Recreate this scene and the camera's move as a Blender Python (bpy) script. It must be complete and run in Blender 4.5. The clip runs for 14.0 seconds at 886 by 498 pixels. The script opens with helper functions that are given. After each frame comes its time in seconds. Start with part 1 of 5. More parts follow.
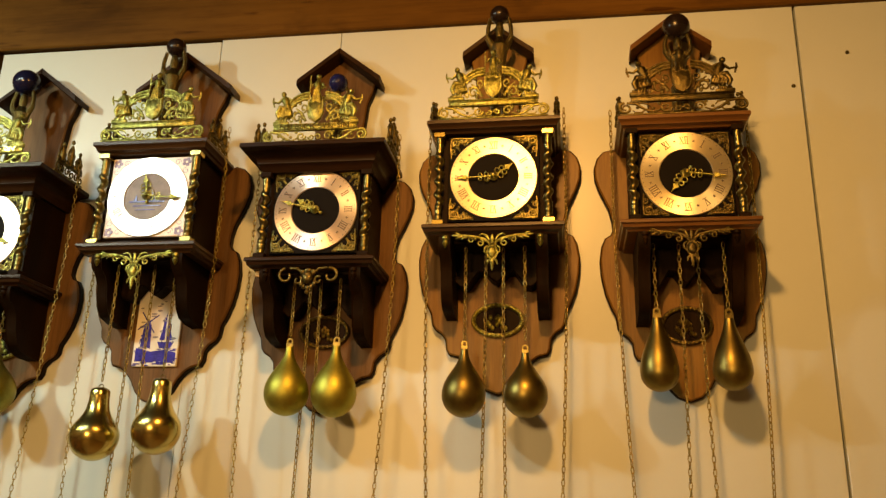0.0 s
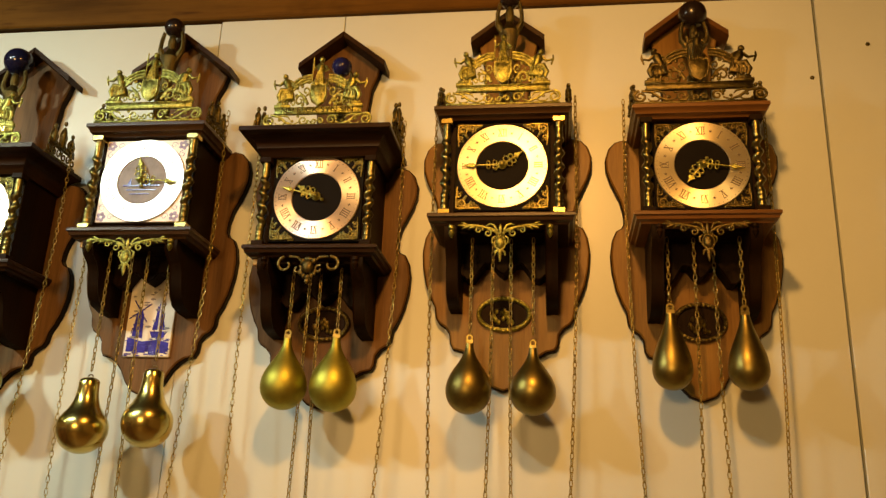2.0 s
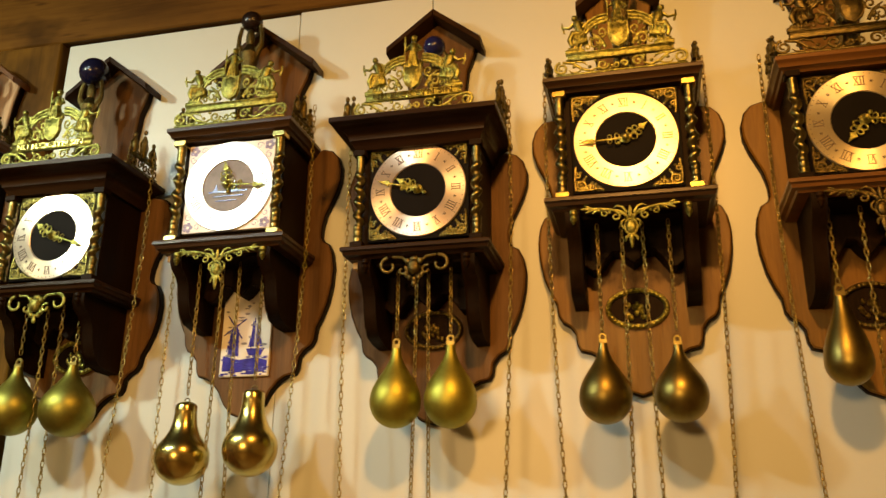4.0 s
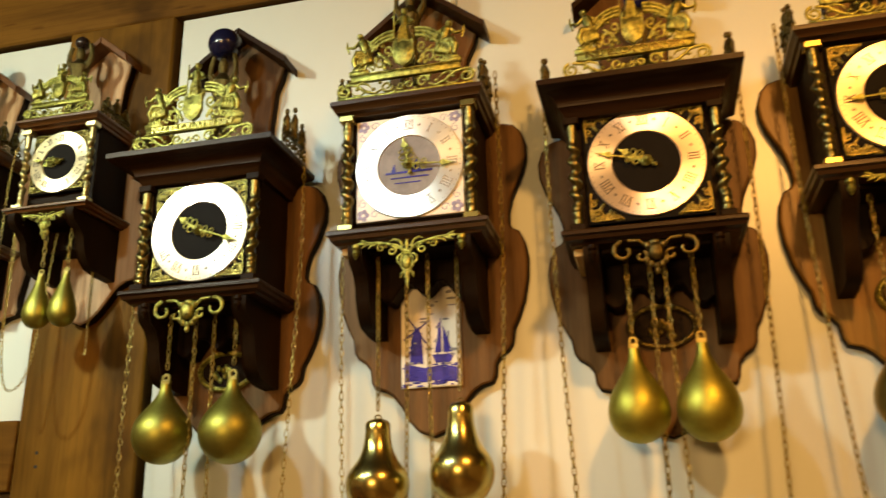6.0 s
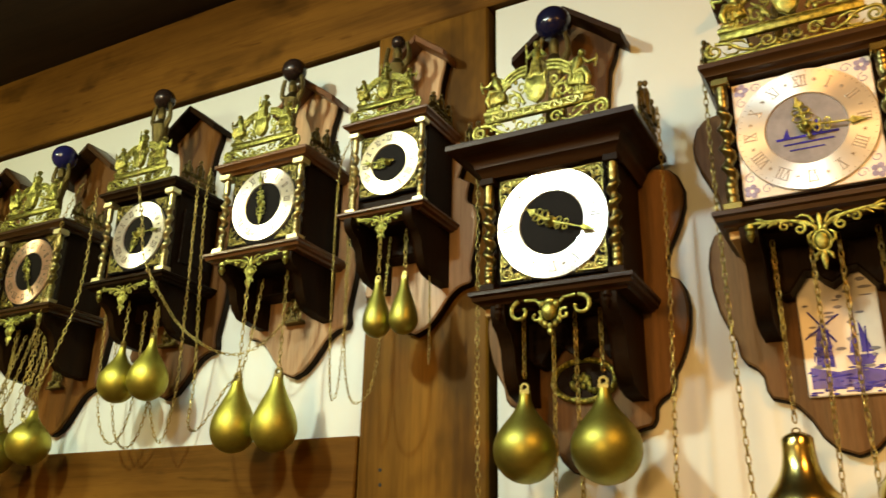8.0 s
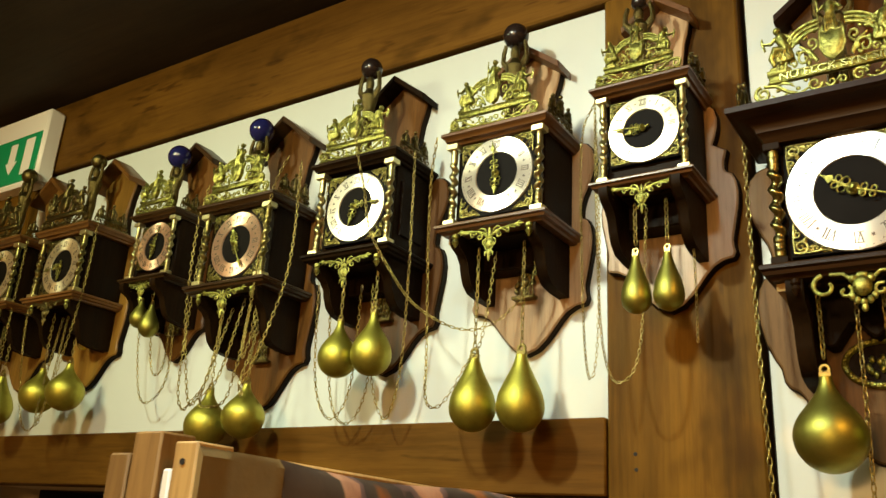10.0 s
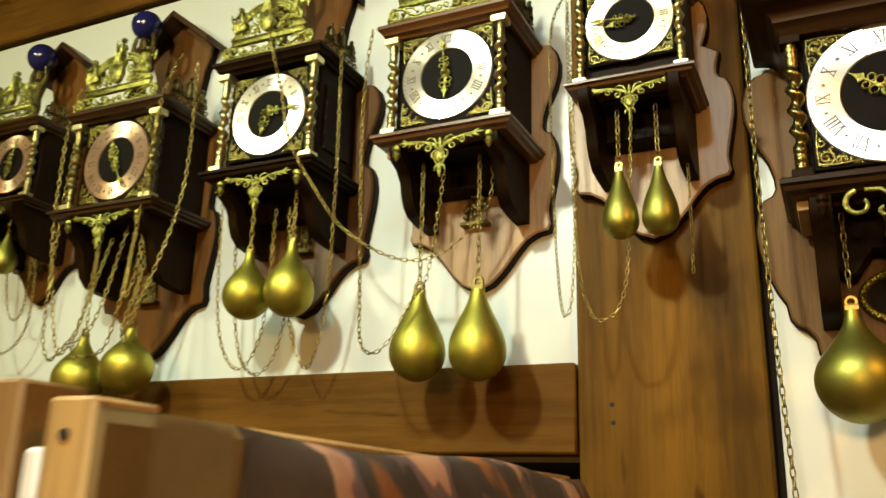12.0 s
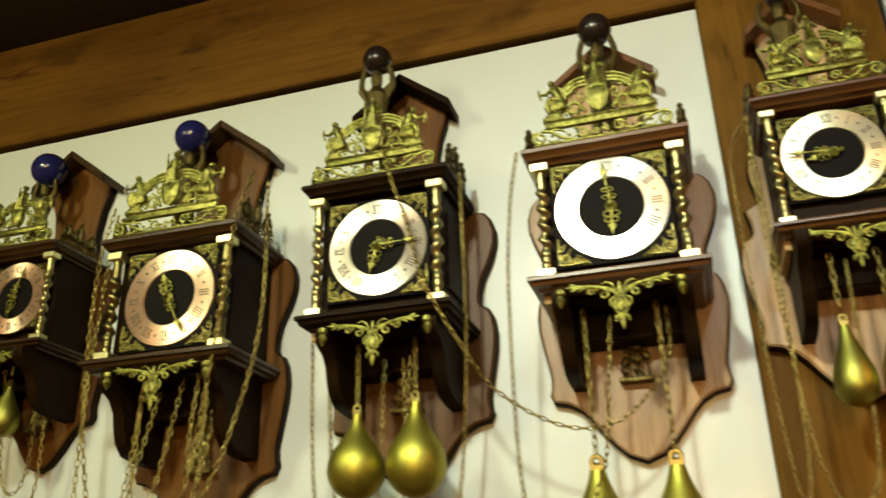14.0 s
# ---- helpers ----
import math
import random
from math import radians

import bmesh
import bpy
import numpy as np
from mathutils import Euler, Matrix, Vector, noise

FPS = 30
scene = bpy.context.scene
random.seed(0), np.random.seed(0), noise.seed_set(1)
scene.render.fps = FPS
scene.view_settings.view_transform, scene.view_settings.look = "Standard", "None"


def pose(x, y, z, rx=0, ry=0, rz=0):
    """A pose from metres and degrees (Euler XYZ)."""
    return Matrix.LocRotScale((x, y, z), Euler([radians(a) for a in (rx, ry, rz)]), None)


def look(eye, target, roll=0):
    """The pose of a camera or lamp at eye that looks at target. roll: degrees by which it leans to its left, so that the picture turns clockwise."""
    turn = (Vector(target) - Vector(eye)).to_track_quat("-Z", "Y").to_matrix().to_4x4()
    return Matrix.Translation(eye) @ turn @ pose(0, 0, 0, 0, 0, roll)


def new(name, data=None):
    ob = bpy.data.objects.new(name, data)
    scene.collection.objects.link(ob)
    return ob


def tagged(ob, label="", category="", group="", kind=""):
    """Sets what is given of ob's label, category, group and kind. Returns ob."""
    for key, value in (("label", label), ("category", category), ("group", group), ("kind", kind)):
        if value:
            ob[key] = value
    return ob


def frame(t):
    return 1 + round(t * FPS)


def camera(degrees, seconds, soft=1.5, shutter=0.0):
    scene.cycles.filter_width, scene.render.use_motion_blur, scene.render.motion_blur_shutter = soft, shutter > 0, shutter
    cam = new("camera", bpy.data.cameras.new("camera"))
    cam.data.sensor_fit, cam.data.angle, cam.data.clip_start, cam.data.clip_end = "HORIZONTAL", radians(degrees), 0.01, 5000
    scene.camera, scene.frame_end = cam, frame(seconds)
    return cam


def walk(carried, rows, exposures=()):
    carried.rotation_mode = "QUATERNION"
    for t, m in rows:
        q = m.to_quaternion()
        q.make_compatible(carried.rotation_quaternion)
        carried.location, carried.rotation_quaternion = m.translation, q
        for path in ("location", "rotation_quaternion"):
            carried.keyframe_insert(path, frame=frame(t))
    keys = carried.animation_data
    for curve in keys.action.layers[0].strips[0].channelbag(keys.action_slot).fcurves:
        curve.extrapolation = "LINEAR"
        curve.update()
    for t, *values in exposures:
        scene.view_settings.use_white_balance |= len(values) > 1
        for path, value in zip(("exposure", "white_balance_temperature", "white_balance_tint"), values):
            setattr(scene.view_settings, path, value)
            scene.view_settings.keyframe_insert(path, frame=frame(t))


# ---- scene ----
cam = camera(55.5, 14.0, soft=1.4, shutter=0.3)
PATH = [
    (0, (-0.011, 0.037, 1.6), (-0.3, 1.919, 2.212), 1.5),
    (0.5, (-0.027, 0.049, 1.598), (-0.313, 1.93, 2.214), 1.7),
    (1, (-0.034, 0.067, 1.595), (-0.318, 1.946, 2.218), 2.2),
    (1.5, (-0.041, 0.082, 1.594), (-0.314, 1.962, 2.221), 2.5),
    (2, (-0.041, 0.094, 1.599), (-0.315, 1.978, 2.213), 2.3),
    (2.5, (-0.01, 0.13, 1.609), (-0.354, 2.001, 2.228), 1.4),
    (3, (0.008, 0.2, 1.618), (-0.431, 2.05, 2.24), 1.1),
    (3.2, (-0.001, 0.228, 1.619), (-0.471, 2.069, 2.243), 0.9),
    (5.3, (-0.387, 0.263, 1.682), (-0.752, 2.137, 2.276), -1.2),
    (5.5, (-0.407, 0.279, 1.69), (-0.755, 2.159, 2.276), -1.2),
    (6, (-0.509, 0.368, 1.672), (-0.955, 2.213, 2.303), -1.3),
    (6.5, (-0.573, 0.433, 1.666), (-1.206, 2.217, 2.311), -0.8),
    (7, (-0.634, 0.486, 1.663), (-1.438, 2.189, 2.334), -0.3),
    (7.5, (-0.686, 0.486, 1.669), (-1.553, 2.151, 2.358), 0.2),
    (8, (-0.782, 0.449, 1.673), (-1.679, 2.095, 2.37), 1.1),
    (8.5, (-0.867, 0.423, 1.67), (-1.83, 2.035, 2.358), 2.1),
    (9, (-0.945, 0.413, 1.665), (-1.971, 1.988, 2.349), 3.0),
    (9.2, (-0.965, 0.405, 1.666), (-2.017, 1.965, 2.345), 3.4),
    (11.3, (-1.203, 0.353, 1.658), (-2.228, 1.97, 2.237), 4.0),
    (11.5, (-1.219, 0.384, 1.659), (-2.193, 2.038, 2.222), 3.2),
    (12, (-1.259, 0.537, 1.686), (-2.081, 2.268, 2.257), 1.5),
    (12.5, (-1.265, 0.658, 1.745), (-2.034, 2.407, 2.337), -0.3),
    (13, (-1.302, 0.655, 1.759), (-2.038, 2.385, 2.441), -1.5),
    (13.5, (-1.435, 0.604, 1.781), (-2.042, 2.352, 2.541), -2.0),
    (14, (-1.644, 0.557, 1.81), (-2.18, 2.312, 2.605), -1.4),
]
walk(cam, [(t, look(eye, target, roll)) for t, eye, target, roll in PATH], [(0.0, -0.05), (5.5, 0.0), (9.0, 0.16), (11.5, 0.20), (12.5, 0.08), (14.0, -0.13)])


# ---- lights ----
def spot(name, place, target, watts, colour, radius, degrees):
    """A ceiling spotlight with a wide soft cone."""
    data = bpy.data.lights.new(name, "SPOT")
    data.energy, data.color, data.shadow_soft_size = watts, colour, radius
    data.spot_size, data.spot_blend = radians(degrees), 1.0
    new(name, data).matrix_world = look(place, target)


spot("ceiling_spotlight", (-1.40, 0.40, 2.70), (-1.05, 1.62, 1.35), 22.0, (0.76, 0.98, 1.0), 0.05, 120)
spot("ceiling_spotlight", (-1.92, 0.34, 2.69), (-1.50, 1.62, 1.40), 79.0, (0.97, 1.0, 0.75), 0.05, 138)
spot("ceiling_spotlight", (-2.75, 0.42, 2.68), (-2.90, 1.62, 1.80), 43.0, (0.98, 1.0, 0.60), 0.08, 142)
spot("ceiling_spotlight", (-0.12, 0.36, 2.70), (-0.02, 1.62, 1.20), 82.0, (1.0, 0.44, 0.090), 0.05, 152)
far = bpy.data.lights.new("far_room_light", "AREA")
far.energy, far.color, far.shape, far.size, far.size_y = 99.0, (1.0, 0.55, 0.18), "RECTANGLE", 0.9, 0.5
new("far_room_light", far).matrix_world = look((-1.2, -3.9, 2.25), (-0.9, 1.6, 2.0))
world = bpy.data.worlds.new("room_air")
world.use_nodes = True
world.node_tree.nodes["Background"].inputs[0].default_value = (1.0, 0.55, 0.20, 1)
world.node_tree.nodes["Background"].inputs[1].default_value = 0.055
scene.world = world


# ---- materials ----
def shader(name):
    m = bpy.data.materials.new(name)
    m.use_nodes = True
    return m, m.node_tree.nodes, m.node_tree.links, m.node_tree.nodes["Principled BSDF"]


def coords(nodes, links, scale):
    tc = nodes.new("ShaderNodeTexCoord")
    mp = nodes.new("ShaderNodeMapping")
    mp.inputs["Scale"].default_value = scale
    oi = nodes.new("ShaderNodeObjectInfo")
    off = nodes.new("ShaderNodeVectorMath")
    off.operation = "MULTIPLY_ADD"
    off.inputs[1].default_value = (7.0, 3.0, 5.0)
    links.new(oi.outputs["Random"], off.inputs[0])
    links.new(tc.outputs["Object"], off.inputs[2])
    links.new(off.outputs[0], mp.inputs[0])
    return mp.outputs[0]


def noise_node(nodes, links, vec, scale, detail=6.0, rough=0.6):
    n = nodes.new("ShaderNodeTexNoise")
    n.inputs["Scale"].default_value, n.inputs["Detail"].default_value, n.inputs["Roughness"].default_value = scale, detail, rough
    links.new(vec, n.inputs["Vector"])
    return n.outputs["Fac"]


def ramp(nodes, links, fac, stops):
    r = nodes.new("ShaderNodeValToRGB")
    e = r.color_ramp.elements
    while len(e) < len(stops):
        e.new(0.5)
    for el, (p, c) in zip(e, stops):
        el.position, el.color = p, (*c, 1)
    links.new(fac, r.inputs[0])
    return r.outputs[0]


def bumped(nodes, links, bsdf, height, strength, distance):
    b = nodes.new("ShaderNodeBump")
    b.inputs["Strength"].default_value, b.inputs["Distance"].default_value = strength, distance
    links.new(height, b.inputs["Height"])
    links.new(b.outputs[0], bsdf.inputs["Normal"])


def mixed(nodes, links, a, b, fac, how="MULTIPLY"):
    m = nodes.new("ShaderNodeMix")
    m.data_type, m.blend_type = "RGBA", how
    m.inputs["Factor"].default_value = fac
    links.new(a, m.inputs["A"])
    links.new(b, m.inputs["B"])
    return m.outputs["Result"]


def wood(name, dark, light, axis, rough=0.38, fine=90.0, knots=False, coat=0.0, stretch=0.06, gloss=0.22):
    """Timber with grain along one axis, broad streaks and fine pores."""
    m, n, l, b = shader(name)
    s = [1.0, 1.0, 1.0]
    s[axis] = stretch
    v = coords(n, l, s)
    streak = noise_node(n, l, v, fine * 0.28, 5.0, 0.65)
    pore = noise_node(n, l, v, fine * 2.2, 4.0, 0.7)
    col = ramp(n, l, streak, [(0.20, dark), (0.80, light)])
    pores = ramp(n, l, pore, [(0.30, (0.62, 0.58, 0.55)), (0.55, (1, 1, 1))])
    col = mixed(n, l, col, pores, 0.7)
    s2 = [1.0, 1.0, 1.0]
    s2[axis] = 0.35
    v2 = coords(n, l, s2)
    stain = ramp(n, l, noise_node(n, l, v2, 4.5, 5.0, 0.6), [(0.30, (0.42, 0.38, 0.33)), (0.62, (1.05, 1.05, 1.05))])
    col = mixed(n, l, col, stain, 0.8)
    if knots:
        vo = n.new("ShaderNodeTexVoronoi")
        vo.inputs["Scale"].default_value = 5.5
        l.new(v2, vo.inputs["Vector"])
        kn = ramp(n, l, vo.outputs["Distance"], [(0.03, (0.18, 0.12, 0.08)), (0.10, (1, 1, 1))])
        col = mixed(n, l, col, kn, 0.8)
        s3 = [1.0, 1.0, 1.0]
        s3[axis] = 0.22
        fleck = ramp(n, l, noise_node(n, l, coords(n, l, s3), 34.0, 2.0, 0.5), [(0.66, (1, 1, 1)), (0.74, (0.30, 0.22, 0.15))])
        col = mixed(n, l, col, fleck, 0.75)
        s4 = [1.0, 1.0, 1.0]
        s4[axis] = 0.6
        blotch = ramp(n, l, noise_node(n, l, coords(n, l, s4), 8.0, 3.0, 0.55), [(0.56, (1, 1, 1)), (0.68, (0.40, 0.38, 0.30))])
        col = mixed(n, l, col, blotch, 0.8)
    l.new(col, b.inputs["Base Color"])
    rr = n.new("ShaderNodeMapRange")
    rr.inputs["To Min"].default_value, rr.inputs["To Max"].default_value = rough - 0.08, rough + 0.14
    l.new(streak, rr.inputs["Value"])
    l.new(rr.outputs[0], b.inputs["Roughness"])
    b.inputs["Specular IOR Level"].default_value = gloss
    b.inputs["Coat Weight"].default_value, b.inputs["Coat Roughness"].default_value = coat, 0.36
    b.inputs["Coat IOR"].default_value = 1.7
    bumped(n, l, b, pore, 0.25, 0.002)
    return m


def metal(name, base, tarnish, rough, spots=40.0, amount=0.6, aniso=0.0, coat=0.0, lustre=1.0, cast=0.0):
    m, n, l, b = shader(name)
    v = coords(n, l, (1, 1, 1))
    f = noise_node(n, l, v, spots, 6.0, 0.65)
    l.new(ramp(n, l, f, [(0.30, tuple(t * amount + c * (1 - amount) for t, c in zip(tarnish, base))), (0.62, base)]), b.inputs["Base Color"])
    b.inputs["Metallic"].default_value = 0.85 if aniso else lustre
    b.inputs["Coat Weight"].default_value, b.inputs["Coat Roughness"].default_value = coat, 0.32
    rr = n.new("ShaderNodeMapRange")
    rr.inputs["To Min"].default_value, rr.inputs["To Max"].default_value = rough + 0.12, max(rough - 0.07, 0.05)
    l.new(f, rr.inputs["Value"])
    l.new(rr.outputs[0], b.inputs["Roughness"])
    if cast:
        bumped(n, l, b, noise_node(n, l, v, 330.0, 4.0, 0.7), cast, 0.0022)
    else:
        bumped(n, l, b, noise_node(n, l, v, spots * 9, 3.0), 0.06, 0.001)
    if aniso:
        t = n.new("ShaderNodeTangent")
        t.direction_type, t.axis = "RADIAL", "Y"
        l.new(t.outputs[0], b.inputs["Tangent"])
        b.inputs["Anisotropic"].default_value = aniso
    return m


def paint(name, colour, rough=0.5, wear=0.12, scale=3.0, bump=0.1, gloss=0.5):
    m, n, l, b = shader(name)
    v = coords(n, l, (1, 1, 1))
    lo = tuple(c * (1 - wear) for c in colour)
    big = ramp(n, l, noise_node(n, l, v, scale, 6.0, 0.6), [(0.3, lo), (0.68, colour)])
    l.new(big, b.inputs["Base Color"])
    b.inputs["Roughness"].default_value = rough
    b.inputs["Specular IOR Level"].default_value = gloss
    bumped(n, l, b, noise_node(n, l, v, 160.0, 4.0), bump, 0.001)
    return m


WOOD_DARK = wood("dark_walnut", (0.005, 0.0025, 0.0006), (0.020, 0.0092, 0.0020), 2, 0.5, coat=0.0, gloss=0.07)
WOOD_SHELF = wood("dark_walnut_moulding", (0.015, 0.0064, 0.0014), (0.066, 0.030, 0.0056), 0, 0.33, coat=0.12)
WOOD_COVE = wood("black_walnut_moulding", (0.009, 0.0032, 0.0008), (0.040, 0.0165, 0.0034), 0, 0.36, gloss=0.16)
WOOD_BOARD = wood("walnut_board", (0.058, 0.0310, 0.0110), (0.200, 0.110, 0.0390), 2, 0.42, gloss=0.14)
WOOD_PALE = wood("pale_walnut_board", (0.27, 0.170, 0.084), (0.56, 0.380, 0.205), 2, 0.38, coat=0.2)
WOOD_RED = wood("reddish_walnut_moulding", (0.060, 0.022, 0.004), (0.175, 0.070, 0.012), 0, 0.33, coat=0.4)
WOOD_TAN = wood("tan_walnut_board", (0.055, 0.022, 0.004), (0.19, 0.085, 0.014), 2, 0.38, coat=0.15)
WOOD_AMBER = wood("amber_oak", (0.115, 0.056, 0.0085), (0.30, 0.165, 0.027), 2, 0.40, coat=0.1)
WOOD_AMBER_SHELF = wood("amber_oak_moulding", (0.085, 0.036, 0.008), (0.22, 0.102, 0.024), 0, 0.34, coat=0.15)
WOOD_BEAM = wood("beam_pine", (0.088, 0.041, 0.0060), (0.176, 0.086, 0.0122), 0, 0.5, 40.0, True, gloss=0.08)
WOOD_POST = wood("post_pine", (0.055, 0.026, 0.003), (0.21, 0.106, 0.011), 2, 0.5, 40.0, True, gloss=0.08)
WOOD_RAW = wood("raw_pine", (0.40, 0.26, 0.09), (0.60, 0.41, 0.17), 2, 0.55, 60.0)
# darker copy of the raw pine; the battens' shade is in the colour
WOOD_RAW_SHADED = wood("shaded_pine", (0.20, 0.115, 0.035), (0.36, 0.215, 0.072), 2, 0.6, 60.0)
CEILING_WOOD = wood("ceiling_stain", (0.020, 0.013, 0.007), (0.050, 0.030, 0.014), 0, 0.6, 30.0)
BRASS = metal("aged_brass", (0.43, 0.43, 0.110), (0.040, 0.039, 0.010), 0.34, 150.0, 0.95, lustre=0.95, cast=0.55)
BRASS_PALE = metal("pale_brass", (0.82, 0.76, 0.42), (0.5, 0.45, 0.20), 0.36, 60.0, 0.6)
BRASS_TWIST = metal("twisted_brass", (0.50, 0.46, 0.21), (0.05, 0.042, 0.018), 0.29, 120.0, 0.8)
BRASS_DARK = metal("tarnished_brass", (0.17, 0.135, 0.045), (0.03, 0.024, 0.010), 0.38, 150.0, 0.9, cast=0.5)
BRASS_SATIN = metal("satin_brass", (0.43, 0.405, 0.068), (0.23, 0.205, 0.033), 0.46, 18.0, 0.7)
BRASS_OLIVE = metal("olive_brass", (0.31, 0.30, 0.062), (0.16, 0.15, 0.030), 0.44, 18.0, 0.7)
BRASS_DULL = metal("dull_brass", (0.25, 0.20, 0.055), (0.11, 0.085, 0.025), 0.36, 18.0, 0.7)
BRASS_BRIGHT = metal("polished_brass", (0.58, 0.48, 0.15), (0.30, 0.235, 0.07), 0.20, 12.0, 0.4)
BRASS_AGED = metal("brown_brass", (0.27, 0.235, 0.070), (0.024, 0.020, 0.006), 0.30, 160.0, 0.95, cast=0.3)
BRASS_COLUMN = metal("column_brass", (0.27, 0.24, 0.085), (0.030, 0.025, 0.009), 0.27, 90.0, 0.85)
BRASS_CHAIN = metal("chain_brass", (0.38, 0.31, 0.10), (0.10, 0.078, 0.024), 0.32, 120.0, 0.7)
DIAL_SILVER = metal("silvered_dial", (0.93, 0.89, 0.78), (0.75, 0.68, 0.52), 0.27, 14.0, 0.5, 0.88)
DIAL_WHITE = metal("white_silvered_dial", (0.97, 0.95, 0.90), (0.88, 0.85, 0.76), 0.31, 14.0, 0.5, 0.75)
DIAL_GOLD = metal("gilt_dial", (0.86, 0.79, 0.54), (0.66, 0.57, 0.34), 0.34, 14.0, 0.5, 0.85)
DIAL_ROSE = metal("rose_copper_dial", (0.88, 0.63, 0.43), (0.62, 0.38, 0.22), 0.31, 14.0, 0.5, 0.88)
DIAL_COPPER = metal("copper_dial", (0.93, 0.81, 0.67), (0.72, 0.54, 0.38), 0.32, 14.0, 0.5, 0.88)
BLACK = paint("black_paint", (0.006, 0.005, 0.004), 0.6, 0.3, 30.0, 0.05, 0.06)
GLOBE_BLACK = paint("black_glaze", (0.016, 0.010, 0.008), 0.25, 0.3, 30.0, 0.05, 0.4)
INK = paint("numeral_ink", (0.12, 0.085, 0.05), 0.5, 0.2, 30.0)
# ink paled to imitate glare washing out the white dial's numerals
INK_FAINT = paint("glare_pale_ink", (0.40, 0.35, 0.29), 0.4, 0.3, 30.0)
NAVY = paint("navy_glaze", (0.012, 0.014, 0.085), 0.14, 0.3, 20.0, 0.02)
NAVY_DARK = paint("dark_navy_glaze", (0.007, 0.008, 0.030), 0.16, 0.3, 20.0, 0.02)
BLUE = paint("delft_blue", (0.045, 0.04, 0.42), 0.2, 0.5, 60.0, 0.02)
BLUE_FAINT = paint("delft_pale_blue", (0.34, 0.31, 0.52), 0.3, 0.5, 60.0, 0.02)
BLUE_PALE = paint("delft_wash", (0.27, 0.27, 0.30), 0.5, 0.35, 50.0, 0.02, 0.15)
DIAL_TILE = paint("dial_tile", (0.80, 0.78, 0.72), 0.3, 0.2, 50.0, 0.02, 0.5)
GLAZE = paint("tile_glaze", (0.74, 0.73, 0.66), 0.26, 0.12, 30.0, 0.02)
WHITE_PANEL = paint("white_wall_paint", (0.575, 0.640, 0.625), 0.34, 0.07, 2.5, 0.12)
SIGN_WHITE = paint("sign_plastic", (0.80, 0.79, 0.74), 0.4, 0.06, 6.0, 0.03)
SIGN_GREEN = paint("sign_green", (0.01, 0.30, 0.12), 0.35, 0.1, 6.0, 0.03)
PLASTER = paint("cream_plaster", (0.62, 0.50, 0.34), 0.7, 0.2, 2.0, 0.2)
FLOOR_TILE = paint("floor_boards", (0.36, 0.24, 0.13), 0.5, 0.3, 4.0, 0.2)
CANVAS_SIDE = paint("canvas_cloth", (0.20, 0.135, 0.04), 0.8, 0.15, 40.0, 0.4)
# near-black that stands in for shade inside gaps, holes and the recess
GAP_SHADE = paint("gap_shade_black", (0.01, 0.008, 0.006), 0.8, 0.3, 20.0)


def printed_cloth():
    """Cloth printed with broad hanging shapes in near-black, mauve, dull pink and rust."""
    m, n, l, b = shader("printed_canvas")
    v = coords(n, l, (1, 1.0, 0.55))
    w = noise_node(n, l, v, 10.0, 3.0, 0.5)
    c = ramp(n, l, w, [(0.33, (0.30, 0.10, 0.015)), (0.38, (0.06, 0.042, 0.03)), (0.465, (0.045, 0.032, 0.026)), (0.475, (0.14, 0.085, 0.08)), (0.525, (0.16, 0.10, 0.09)), (0.535, (0.46, 0.235, 0.135)), (0.61, (0.52, 0.29, 0.17)), (0.63, (0.07, 0.05, 0.035))])
    c2 = ramp(n, l, noise_node(n, l, v, 46.0, 5.0), [(0.32, (0.55, 0.5, 0.5)), (0.6, (1, 1, 1))])
    l.new(mixed(n, l, c, c2, 0.7), b.inputs["Base Color"])
    b.inputs["Roughness"].default_value = 0.55
    return m


CANVAS_PRINT = printed_cloth()


